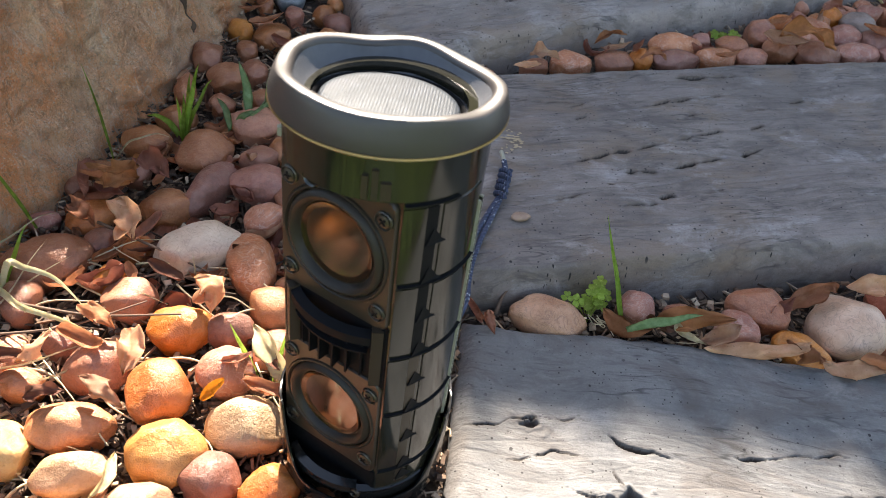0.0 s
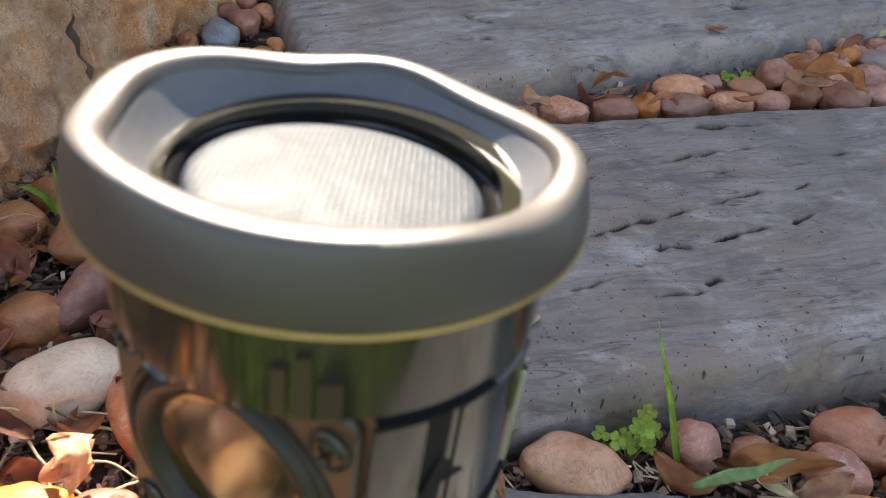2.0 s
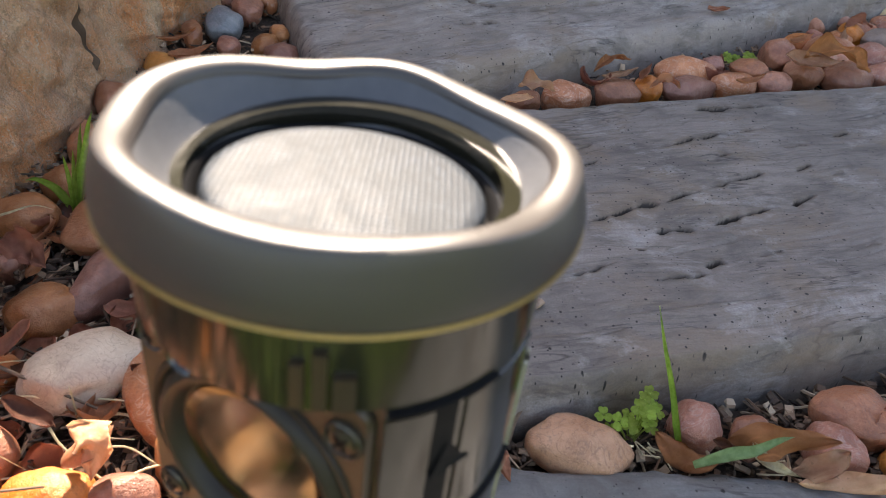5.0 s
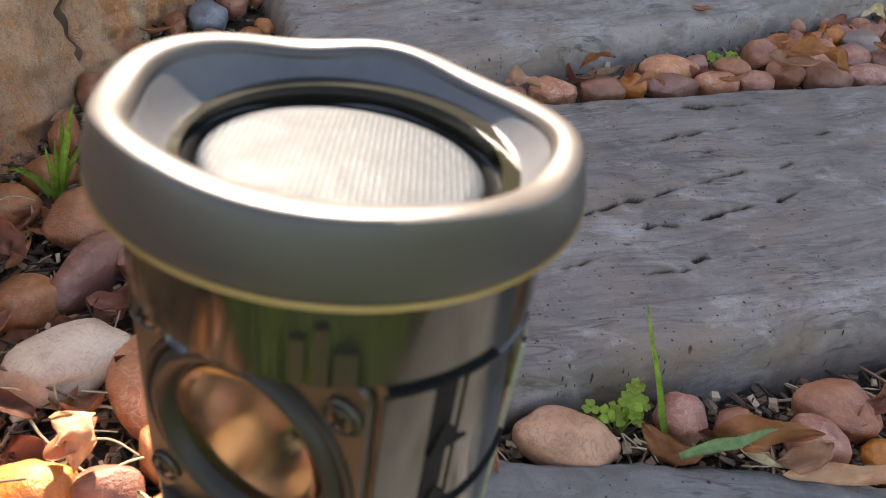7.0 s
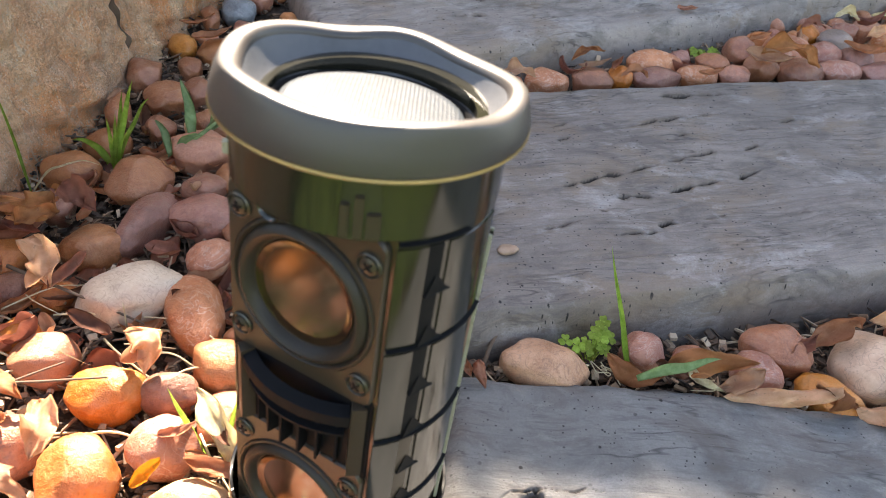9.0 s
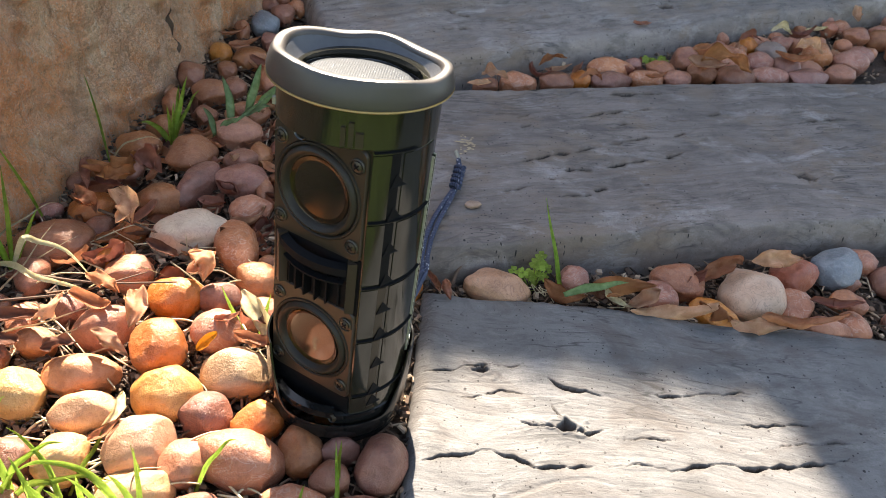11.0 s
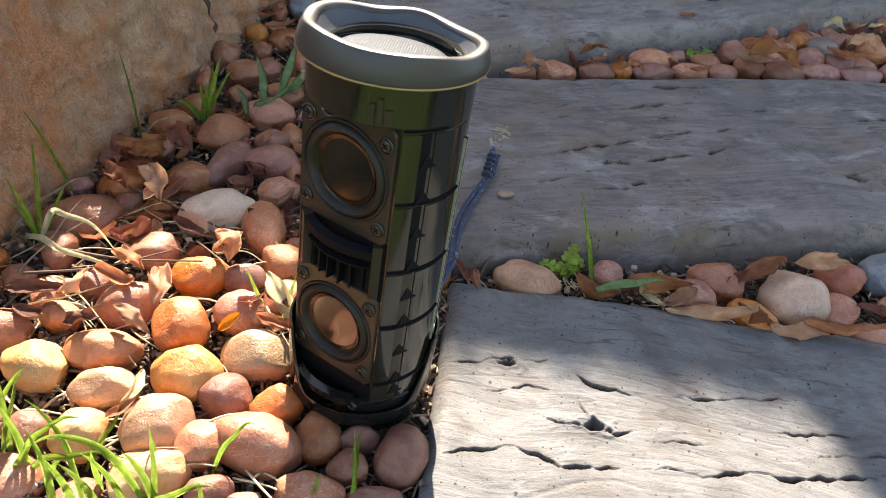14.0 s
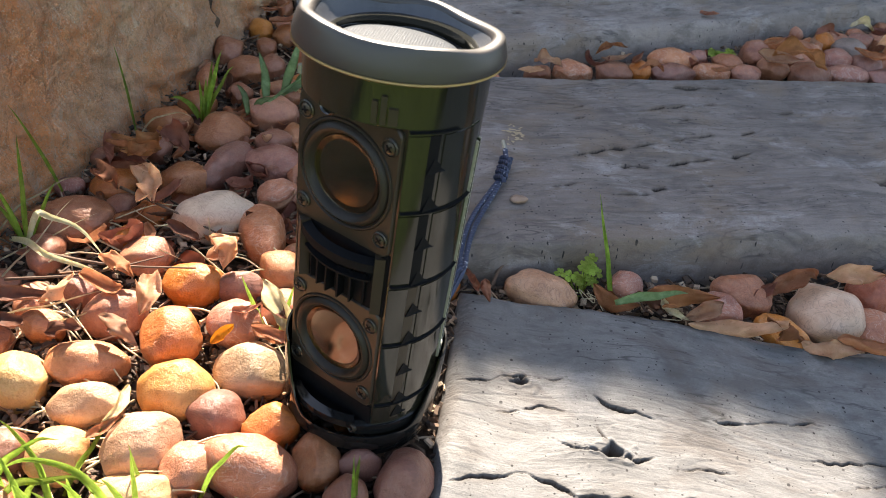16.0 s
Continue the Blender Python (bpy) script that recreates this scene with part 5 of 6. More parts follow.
def curled_leaf(material, spine, wide, first, last, cup, seed):
    """A dead leaf along a spine of (x, y, height over the bed), twisting from one facing to another, its halves rolled up by cup."""
    line = bend([(x, y, gz(x, y) + h) for x, y, h in spine], 8)
    m = len(line)
    nv = 13
    bm = bmesh.new()
    rows = []
    for i, p in enumerate(line):
        s = i / (m - 1)
        along = (line[min(i + 1, m - 1)] - line[max(i - 1, 0)]).normalized()
        normal = Vector(first).lerp(Vector(last), s)
        normal = (normal - along * normal.dot(along)).normalized()
        side = along.cross(normal)
        half = 0.46 * wide * max(0.02, (s ** 0.75 * (1 - s) ** 1.05) / 0.29) * (1 + 0.22 * noise.noise((s * 8, 2, seed)))
        row = []
        for j in range(nv):
            w = j / (nv - 1) * 2 - 1
            roll = 2.0 * abs(cup) * (1 + 0.7 * noise.noise((s * 2.2, 5 if w > 0 else 9, seed))) + 0.05
            over = half * math.sin(abs(w) * roll) / roll * (1 if w > 0 else -1)
            rise = half * (1 - math.cos(w * roll)) / roll * (1 if cup > 0 else -1) + 0.12 * half * abs(w)
            rise += wide * (0.16 * noise.noise((s * 3.2, w * 1.5, seed)) + 0.06 * noise.noise((s * 9, w * 4, seed)))
            rise += half * w * w * 0.55 * math.sin(12 * s + seed + (2.2 if w > 0 else 0))
            row.append(bm.verts.new(p + side * over * 0.82 + normal * rise))
        rows.append(row)
    for a, b in zip(rows, rows[1:]):
        for j in range(nv - 1):
            bm.faces.new((a[j], a[j + 1], b[j + 1], b[j]))
    bmesh.ops.solidify(bm, geom=bm.faces[:], thickness=0.0003)
    ob = new("dry_leaf", mesh_of("dry_leaf", bm, material))
    words = {"dry_leaf": "twisted brown dry leaf", "pale_dry_leaf": "twisted pale tan dry leaf", "old_brown_leaf": "crumpled dark brown leaf", "reddish_dry_leaf": "reddish brown dry leaf", "dry_straw": "bleached pale dry leaf",
             "orange_dry_leaf": "curled orange brown dry leaf"}
    return tagged(ob, words[material.name] + " wedged among the stones", "dry leaf", "fallen leaves")


# leaves in the gap between the lower sleepers
curled_leaf(DRY_ORANGE, [(0.1330, 0.3266, 0.008), (0.1500, 0.3214, 0.016), (0.1720, 0.3199, 0.021)], 0.021, (0, -0.7, 0.7), (0.2, -0.8, 0.6), -0.5, 1)
curled_leaf(DRY_PALE, [(0.1725, 0.3141, 0.023), (0.1670, 0.3135, 0.017), (0.1610, 0.3158, 0.01), (0.1560, 0.3165, 0.007)], 0.015, (-0.6, -0.6, 0.5), (-0.3, -0.8, 0.5), 0.5, 2)
curled_leaf(DRY_PALE, [(0.1570, 0.3106, 0.008), (0.1740, 0.3125, 0.0075), (0.1890, 0.3082, 0.014), (0.2040, 0.3060, 0.022), (0.2090, 0.3109, 0.021)], 0.015, (0.1, -0.5, 0.85), (-0.3, -0.8, 0.5), -0.7, 3)
curled_leaf(DRY_ORANGE, [(0.1970, 0.3118, 0.02), (0.2070, 0.3049, 0.021), (0.2160, 0.3092, 0.014), (0.2235, 0.3116, 0.008)], 0.017, (0.2, -0.3, 0.9), (0.5, -0.3, 0.8), -1.0, 4)
curled_leaf(DRY_RED, [(0.198, 0.338, 0.006), (0.205, 0.343, 0.012), (0.211, 0.346, 0.018)], 0.011, (-0.5, -0.8, 0.3), (-0.4, -0.8, 0.4), 0.5, 5)
curled_leaf(DRY, [(0.206, 0.349, 0.004), (0.2155, 0.350, 0.0135), (0.228, 0.351, 0.024), (0.234, 0.350, 0.021)], 0.015, (-0.3, -0.9, 0.2), (0, -0.9, 0.4), 0.4, 6)
curled_leaf(DRY_PALE, [(0.2447, 0.362, 0.016), (0.256, 0.361, 0.021), (0.268, 0.363, 0.020), (0.279, 0.364, 0.022)], 0.018, (-0.2, -0.9, 0.4), (0.1, -0.7, 0.6), 0.4, 7)
curled_leaf(DRY_PALE, [(0.2190, 0.3098, 0.01), (0.2310, 0.3068, 0.01), (0.2420, 0.3070, 0.012), (0.2620, 0.3128, 0.01)], 0.016, (0, -0.5, 0.85), (0.1, -0.5, 0.8), -0.4, 8)
curled_leaf(DRY_ORANGE, [(0.1030, 0.3250, 0.012), (0.1110, 0.3177, 0.009), (0.1200, 0.3147, 0.009), (0.1310, 0.3186, 0.008)], 0.015, (-0.3, -0.7, 0.6), (0.1, -0.6, 0.7), -0.5, 10)
curled_leaf(DRY_RED, [(0.0408, 0.3080, 0.017), (0.0422, 0.3051, 0.013), (0.0458, 0.3010, 0.0075)], 0.0095, (-0.2, -0.7, 0.7), (-0.1, -0.5, 0.8), -0.5, 11)
curled_leaf(STRAW, [(0.1415, 0.3240, 0.012), (0.1465, 0.3177, 0.009), (0.1590, 0.3135, 0.0075)], 0.007, (-0.4, -0.6, 0.7), (-0.2, -0.6, 0.7), 0.4, 12)
curled_leaf(DRY_DARK, [(0.1280, 0.3275, 0.007), (0.1360, 0.3197, 0.009), (0.1450, 0.3215, 0.007)], 0.012, (-0.2, -0.5, 0.8), (0.2, -0.5, 0.8), 1.0, 13)
curled_leaf(DRY_RED, [(0.0300, 0.3274, 0.006), (0.0360, 0.3090, 0.012), (0.0390, 0.3076, 0.008)], 0.009, (-0.5, -0.5, 0.7), (0.2, -0.7, 0.6), 0.9, 14)
# leaves over the stones of the upper gap
curled_leaf(DRY_PALE, [(0.060, 0.583, 0.012), (0.070, 0.580, 0.016), (0.084, 0.580, 0.013)], 0.016, (0, -0.5, 0.8), (0, -0.5, 0.8), 0.5, 41)
curled_leaf(DRY_ORANGE, [(0.112, 0.606, 0.016), (0.124, 0.618, 0.02), (0.140, 0.625, 0.018)], 0.010, (0, -0.5, 0.8), (0, -0.5, 0.8), 0.6, 42)
curled_leaf(DRY_ORANGE, [(0.276, 0.660, 0.018), (0.294, 0.664, 0.024), (0.312, 0.660, 0.020), (0.326, 0.656, 0.014)], 0.024, (0, -0.6, 0.8), (0.2, -0.5, 0.8), 0.4, 43)
curled_leaf(DRY_PALE, [(0.388, 0.716, 0.020), (0.404, 0.722, 0.024), (0.418, 0.716, 0.018)], 0.018, (0, -0.6, 0.8), (0.2, -0.5, 0.8), 0.5, 44)
curled_leaf(DRY_RED, [(0.330, 0.722, 0.018), (0.342, 0.728, 0.022), (0.356, 0.728, 0.018)], 0.014, (0, -0.6, 0.8), (0, -0.6, 0.8), 0.6, 45)
curled_leaf(STRAW, [(0.372, 0.752, 0.020), (0.386, 0.756, 0.024), (0.398, 0.752, 0.018)], 0.012, (0, -0.6, 0.8), (0, -0.6, 0.8), 0.5, 46)
curled_leaf(DRY, [(0.150, 0.600, 0.012), (0.163, 0.606, 0.016), (0.172, 0.603, 0.012)], 0.010, (0, -0.6, 0.8), (0, -0.6, 0.8), 0.6, 47)
# leaves heaped at the foot of the wall
curled_leaf(DRY_ORANGE, [(-0.1999, 0.3731, 0.02), (-0.1835, 0.3661, 0.022), (-0.1722, 0.37, 0.026), (-0.1681, 0.3738, 0.032)], 0.022, (0, -0.6, 0.8), (-0.2, -0.8, 0.5), -0.5, 21)
curled_leaf(DRY_RED, [(-0.1702, 0.3811, 0.026), (-0.1614, 0.3783, 0.024), (-0.1527, 0.3769, 0.016)], 0.022, (0.2, -0.7, 0.6), (0.3, -0.6, 0.7), 0.6, 22)
curled_leaf(DRY_PALE, [(-0.1672, 0.3453, 0.024), (-0.1581, 0.3338, 0.022), (-0.1524, 0.3236, 0.016)], 0.02, (-0.2, -0.7, 0.7), (0.1, -0.7, 0.7), 0.3, 23)
curled_leaf(DRY_ORANGE, [(-0.181, 0.3536, 0.022), (-0.1736, 0.3594, 0.024), (-0.1669, 0.3681, 0.02)], 0.017, (0, -0.6, 0.8), (0.2, -0.6, 0.7), 0.7, 24)
curled_leaf(DRY, [(-0.1933, 0.3402, 0.02), (-0.1816, 0.3318, 0.024), (-0.1765, 0.3304, 0.016)], 0.016, (0.2, -0.6, 0.8), (0, -0.7, 0.7), 0.5, 25)
curled_leaf(DRY_RED, [(-0.2059, 0.3871, 0.014), (-0.1997, 0.3671, 0.016), (-0.1899, 0.3491, 0.018)], 0.016, (0.6, -0.4, 0.7), (0.3, -0.6, 0.7), 0.6, 26)
# pale leaves on the sunny stones
curled_leaf(DRY_PALE, [(-0.1239, 0.2544, 0.03), (-0.1183, 0.2417, 0.031), (-0.1199, 0.2343, 0.024)], 0.017, (0.3, -0.5, 0.8), (0.3, -0.7, 0.6), 0.4, 31)
curled_leaf(DRY_PALE, [(-0.1387, 0.2325, 0.022), (-0.1263, 0.2254, 0.024), (-0.1178, 0.2257, 0.014)], 0.016, (-0.2, -0.6, 0.8), (0.2, -0.7, 0.7), -0.6, 32)
curled_leaf(DRY_PALE, [(-0.1093, 0.2971, 0.022), (-0.0979, 0.2898, 0.025), (-0.0976, 0.2837, 0.014)], 0.022, (0, -0.6, 0.8), (0.2, -0.8, 0.5), -0.6, 33)
curled_leaf(STRAW, [(-0.0728, 0.2738, 0.022), (-0.0611, 0.261, 0.02), (-0.0537, 0.2521, 0.016), (-0.0549, 0.247, 0.012)], 0.015, (-0.3, -0.6, 0.7), (0.2, -0.7, 0.7), 0.4, 34)
curled_leaf(DRY_PALE, [(-0.1732, 0.2395, 0.016), (-0.1659, 0.2433, 0.022), (-0.1616, 0.2537, 0.024)], 0.014, (0.2, -0.5, 0.8), (-0.2, -0.6, 0.8), -0.7, 35)
curled_leaf(DRY, [(-0.1574, 0.2709, 0.022), (-0.1449, 0.2645, 0.026), (-0.1355, 0.2618, 0.02)], 0.015, (-0.2, -0.4, 0.9), (0.3, -0.6, 0.8), -0.7, 36)
curled_leaf(DRY_DARK, [(-0.1617, 0.224, 0.014), (-0.1524, 0.2253, 0.018), (-0.1446, 0.229, 0.016)], 0.011, (0, -0.4, 0.9), (0.1, -0.4, 0.9), 0.3, 37)
curled_leaf(DRY, [(-0.0712, 0.2514, 0.014), (-0.062, 0.2452, 0.016), (-0.0487, 0.2433, 0.014)], 0.012, (0, -0.5, 0.9), (0.1, -0.5, 0.8), -0.6, 38)
curled_leaf(STRAW, [(-0.1132, 0.2057, 0.012), (-0.1096, 0.1911, 0.016), (-0.1137, 0.1821, 0.016)], 0.008, (0.4, -0.5, 0.8), (0.3, -0.5, 0.8), 0.5, 39)


def leaf_fill():
    """Older leaves and scraps lying low between the stones."""
    rng = random.Random(77)
    zones = [(-0.22, -0.02, 0.285, 0.5, 150), (-0.18, -0.09, 0.5, 0.72, 18), (0.1, 0.45, 0.0, 0.0, 12)]
    for k, (x0, x1, y0, y1, n) in enumerate(zones):
        for _ in range(n):
            x = rng.uniform(x0, x1)
            y = rng.uniform(y0, y1) if k < 2 else 0.575 + 0.306 * x + rng.random() * max(0.004, 0.26 * x - 0.03)
            if k < 2 and (x < -0.2 + 0.185 * (y - 0.32) or (y < 0.3 and x > -0.13 + rng.uniform(0, 0.04))):
                continue
            dry_leaf(rng.choice((DRY, DRY, DRY_RED, DRY_RED, DRY_DARK, DRY_PALE)), x, y, rng.uniform(-6, 4), rng.uniform(16, 32), rng.uniform(0.45, 0.8), rng.uniform(0, 360),
                     rng.uniform(-12, 16), rng.uniform(-28, 28), rng.uniform(0.5, 1.5), rng.uniform(0.3, 0.9))


leaf_fill()


def grass_blade(material, foot, tip, sag, wide):
    """A tapered blade with a folded midrib from its foot to its tip."""
    a, b = Vector(foot), Vector(tip)
    mid = (a + b) / 2 + Vector((0, 0, sag)) + (b - a).cross(Vector((0, 0, 1))) * 0.08
    line = bend([a, a.lerp(mid, 0.55) + Vector((0, 0, sag * 0.4)), mid, mid.lerp(b, 0.55) + Vector((0, 0, sag * 0.3)), b], 5)
    bm = bmesh.new()
    rows = []
    for i, p in enumerate(line):
        s = i / (len(line) - 1)
        along = (line[min(i + 1, len(line) - 1)] - line[max(i - 1, 0)]).normalized()
        side = along.cross(Vector((0.3, -0.8, 0.5))).normalized()
        up = side.cross(along)
        h = wide * 0.5 * (0.55 + 0.45 * min(1, 4 * s)) * max(0.04, 1 - s ** 2.2)
        rows.append([bm.verts.new(p + side * h * w + up * h * 0.35 * abs(w)) for w in (-1, -0.5, 0, 0.5, 1)])
    for p, q in zip(rows, rows[1:]):
        for j in range(4):
            bm.faces.new((p[j], p[j + 1], q[j + 1], q[j]))
    bmesh.ops.solidify(bm, geom=bm.faces[:], thickness=0.0002)
    ob = new("grass_blade", mesh_of("grass_blade", bm, material))
    word = "fresh green grass blade" if material == GRASS else "broad green weed leaf" if material == WEED else "pale dry grass stalk"
    return tagged(ob, word + " growing between the stones", "grass", "grass blades")


# tuft beside the wall
grass_blade(GRASS, (-0.1674, 0.4371, -0.0325), (-0.1583, 0.4521, 0.0188), 0.006, 0.004)
grass_blade(GRASS, (-0.1674, 0.4371, -0.0325), (-0.1645, 0.4512, 0.0116), 0.004, 0.0035)
grass_blade(GRASS, (-0.1674, 0.4371, -0.0325), (-0.1655, 0.4411, 0.0021), 0.003, 0.003)
grass_blade(GRASS, (-0.1674, 0.4371, -0.0325), (-0.1700, 0.4394, -0.0001), 0.003, 0.003)
grass_blade(GRASS, (-0.1674, 0.4371, -0.0325), (-0.1907, 0.4392, -0.0162), 0.006, 0.0045)
grass_blade(GRASS, (-0.1674, 0.4371, -0.0325), (-0.1535, 0.4618, 0.0052), 0.008, 0.003)
grass_blade(WEED, (-0.1519, 0.4413, -0.0319), (-0.0978, 0.4790, 0.0078), 0.002, 0.003)
grass_blade(WEED, (-0.1293, 0.4591, -0.0172), (-0.1408, 0.4782, 0.0127), 0.002, 0.007)
grass_blade(WEED, (-0.1217, 0.4759, -0.0147), (-0.1141, 0.4910, 0.0216), 0.004, 0.0075)
grass_blade(WEED, (-0.1350, 0.4492, -0.0187), (-0.1223, 0.4525, -0.0102), 0.003, 0.005)
grass_blade(WEED, (-0.1158, 0.4820, -0.0138), (-0.0940, 0.4813, 0.0121), 0.003, 0.007)
grass_blade(WEED, (-0.1239, 0.4709, -0.0154), (-0.1028, 0.4740, -0.0050), 0.003, 0.006)
grass_blade(WEED, (-0.1371, 0.4421, -0.0197), (-0.1498, 0.4563, -0.0056), 0.003, 0.005)
# blades in the gap
grass_blade(GRASS, (0.1175, 0.3240, -0.0489), (0.0965, 0.3440, 0.0135), -0.003, 0.0036)
grass_blade(WEED, (0.1140, 0.3100, -0.0335), (0.1550, 0.3220, -0.0270), 0.004, 0.0058)
# pair of blades between the stones
grass_blade(GRASS, (-0.0679, 0.2628, -0.0586), (-0.0811, 0.2652, -0.0243), -0.002, 0.0032)
grass_blade(GRASS, (-0.0609, 0.2629, -0.0586), (-0.0539, 0.2642, -0.0244), 0.001, 0.0032)
grass_blade(GRASS, (-0.0689, 0.2618, -0.0588), (-0.0800, 0.2630, -0.0426), 0.002, 0.0022)
# pale arched blades
grass_blade(BACKLIT_BLADE, (-0.2137, 0.2945, -0.0539), (-0.1557, 0.2753, -0.0388), 0.026, 0.004)
grass_blade(BACKLIT_BLADE, (-0.2263, 0.2994, -0.0531), (-0.1388, 0.2561, -0.0376), 0.008, 0.0042)
grass_blade(STRAW, (-0.2341, 0.2951, -0.0538), (-0.2006, 0.3418, -0.0308), 0.012, 0.0014)
grass_blade(STRAW, (-0.2046, 0.2415, -0.0618), (-0.1404, 0.2581, -0.0393), 0.003, 0.0012)
grass_blade(STRAW, (-0.2136, 0.2524, -0.0602), (-0.1930, 0.3122, -0.0272), 0.004, 0.0012)
grass_blade(STRAW, (-0.1842, 0.2373, -0.0624), (-0.1322, 0.2532, -0.0401), 0.002, 0.0012)
grass_blade(STRAW, (-0.2244, 0.2774, -0.0564), (-0.1791, 0.3101, -0.0335), 0.002, 0.0012)
grass_blade(STRAW, (-0.1761, 0.3242, -0.0494), (-0.1193, 0.2854, -0.0372), 0.002, 0.0012)
grass_blade(STRAW, (-0.1167, 0.3159, -0.0507), (-0.1176, 0.3163, -0.0266), 0.002, 0.0012)
grass_blade(GRASS, (-0.2119, 0.2924, -0.0542), (-0.2255, 0.2920, -0.0103), 0.004, 0.003)
grass_blade(GRASS, (-0.2119, 0.2924, -0.0542), (-0.2127, 0.3029, 0.0114), 0.004, 0.003)
grass_blade(GRASS, (-0.2119, 0.2924, -0.0542), (-0.2006, 0.3099, -0.0176), 0.004, 0.003)
grass_blade(GRASS, (-0.2119, 0.2924, -0.0542), (-0.2258, 0.2922, -0.0252), 0.004, 0.003)
grass_blade(GRASS, (-0.2158, 0.3406, -0.0469), (-0.2316, 0.3275, 0.0151), 0.004, 0.0022)
grass_blade(GRASS, (-0.2026, 0.4100, -0.0365), (-0.2136, 0.4118, 0.0277), 0.004, 0.0018)
grass_blade(STRAW, (-0.2026, 0.4100, -0.0365), (-0.1660, 0.4169, -0.0175), 0.01, 0.0014)
# tuft at the front of the stone bed
grass_blade(GRASS, (-0.1535, 0.1581, -0.0743), (-0.1558, 0.1656, -0.0292), 0.004, 0.0036)
grass_blade(GRASS, (-0.1498, 0.1559, -0.0747), (-0.1185, 0.1610, -0.0399), 0.012, 0.0032)
grass_blade(GRASS, (-0.1461, 0.1537, -0.0750), (-0.0964, 0.1529, -0.0511), 0.012, 0.0036)
grass_blade(GRASS, (-0.1401, 0.1518, -0.0753), (-0.1559, 0.1597, -0.0351), 0.004, 0.0036)
grass_blade(GRASS, (-0.1494, 0.1504, -0.0755), (-0.1376, 0.1524, -0.0512), 0.004, 0.0029)
grass_blade(GRASS, (-0.1344, 0.1555, -0.0747), (-0.1216, 0.1495, -0.0516), 0.003, 0.0029)
grass_blade(GRASS, (-0.1215, 0.1603, -0.0740), (-0.1111, 0.1902, -0.0515), 0.006, 0.0025)
grass_blade(GRASS, (-0.0864, 0.1624, -0.0737), (-0.0923, 0.1642, -0.0394), -0.004, 0.0025)
grass_blade(GRASS, (-0.0021, 0.1754, -0.0717), (-0.0010, 0.1699, -0.0286), 0.002, 0.0025)
grass_blade(GRASS, (-0.0670, 0.1659, -0.0732), (-0.0495, 0.1798, -0.0471), 0.012, 0.0025)
grass_blade(GRASS, (-0.1109, 0.1536, -0.0750), (-0.1083, 0.1466, -0.0420), 0.002, 0.0029)
grass_blade(GRASS, (-0.1568, 0.1548, -0.0748), (-0.1551, 0.1794, -0.0371), 0.01, 0.0022)
grass_blade(GRASS, (-0.1719, 0.1728, -0.0721), (-0.1547, 0.1811, -0.0369), 0.006, 0.0029)
grass_blade(GRASS, (-0.1200, 0.1341, -0.0779), (-0.1384, 0.1517, -0.0413), 0.006, 0.0036)
grass_blade(GRASS, (-0.1073, 0.1364, -0.0776), (-0.1463, 0.1654, -0.0392), 0.012, 0.0029)
grass_blade(GRASS, (-0.1021, 0.1398, -0.0771), (-0.1179, 0.1390, -0.0432), 0.004, 0.0036)
grass_blade(GRASS, (-0.0913, 0.1418, -0.0768), (-0.1097, 0.1417, -0.0378), 0.006, 0.0029)
grass_blade(GRASS, (-0.0836, 0.1457, -0.0762), (-0.0866, 0.1552, -0.0308), 0.002, 0.0029)
grass_blade(GRASS, (-0.0809, 0.1449, -0.0763), (-0.0958, 0.1484, -0.0418), 0.006, 0.0036)
grass_blade(GRASS, (-0.0908, 0.1406, -0.0770), (-0.0572, 0.1468, -0.0520), 0.01, 0.0043)
grass_blade(GRASS, (-0.1139, 0.1401, -0.0770), (-0.1251, 0.1401, -0.0430), 0.004, 0.0036)
grass_blade(GRASS, (-0.0834, 0.1452, -0.0763), (-0.1396, 0.1502, -0.0515), 0.02, 0.0036)
grass_blade(GRASS, (-0.0619, 0.1447, -0.0764), (-0.0645, 0.1479, -0.0519), 0.004, 0.0029)
grass_blade(GRASS, (-0.0198, 0.1549, -0.0748), (-0.0147, 0.1576, -0.0454), 0.003, 0.0025)
grass_blade(GRASS, (-0.0009, 0.1570, -0.0745), (-0.0039, 0.1734, -0.0330), -0.003, 0.0029)



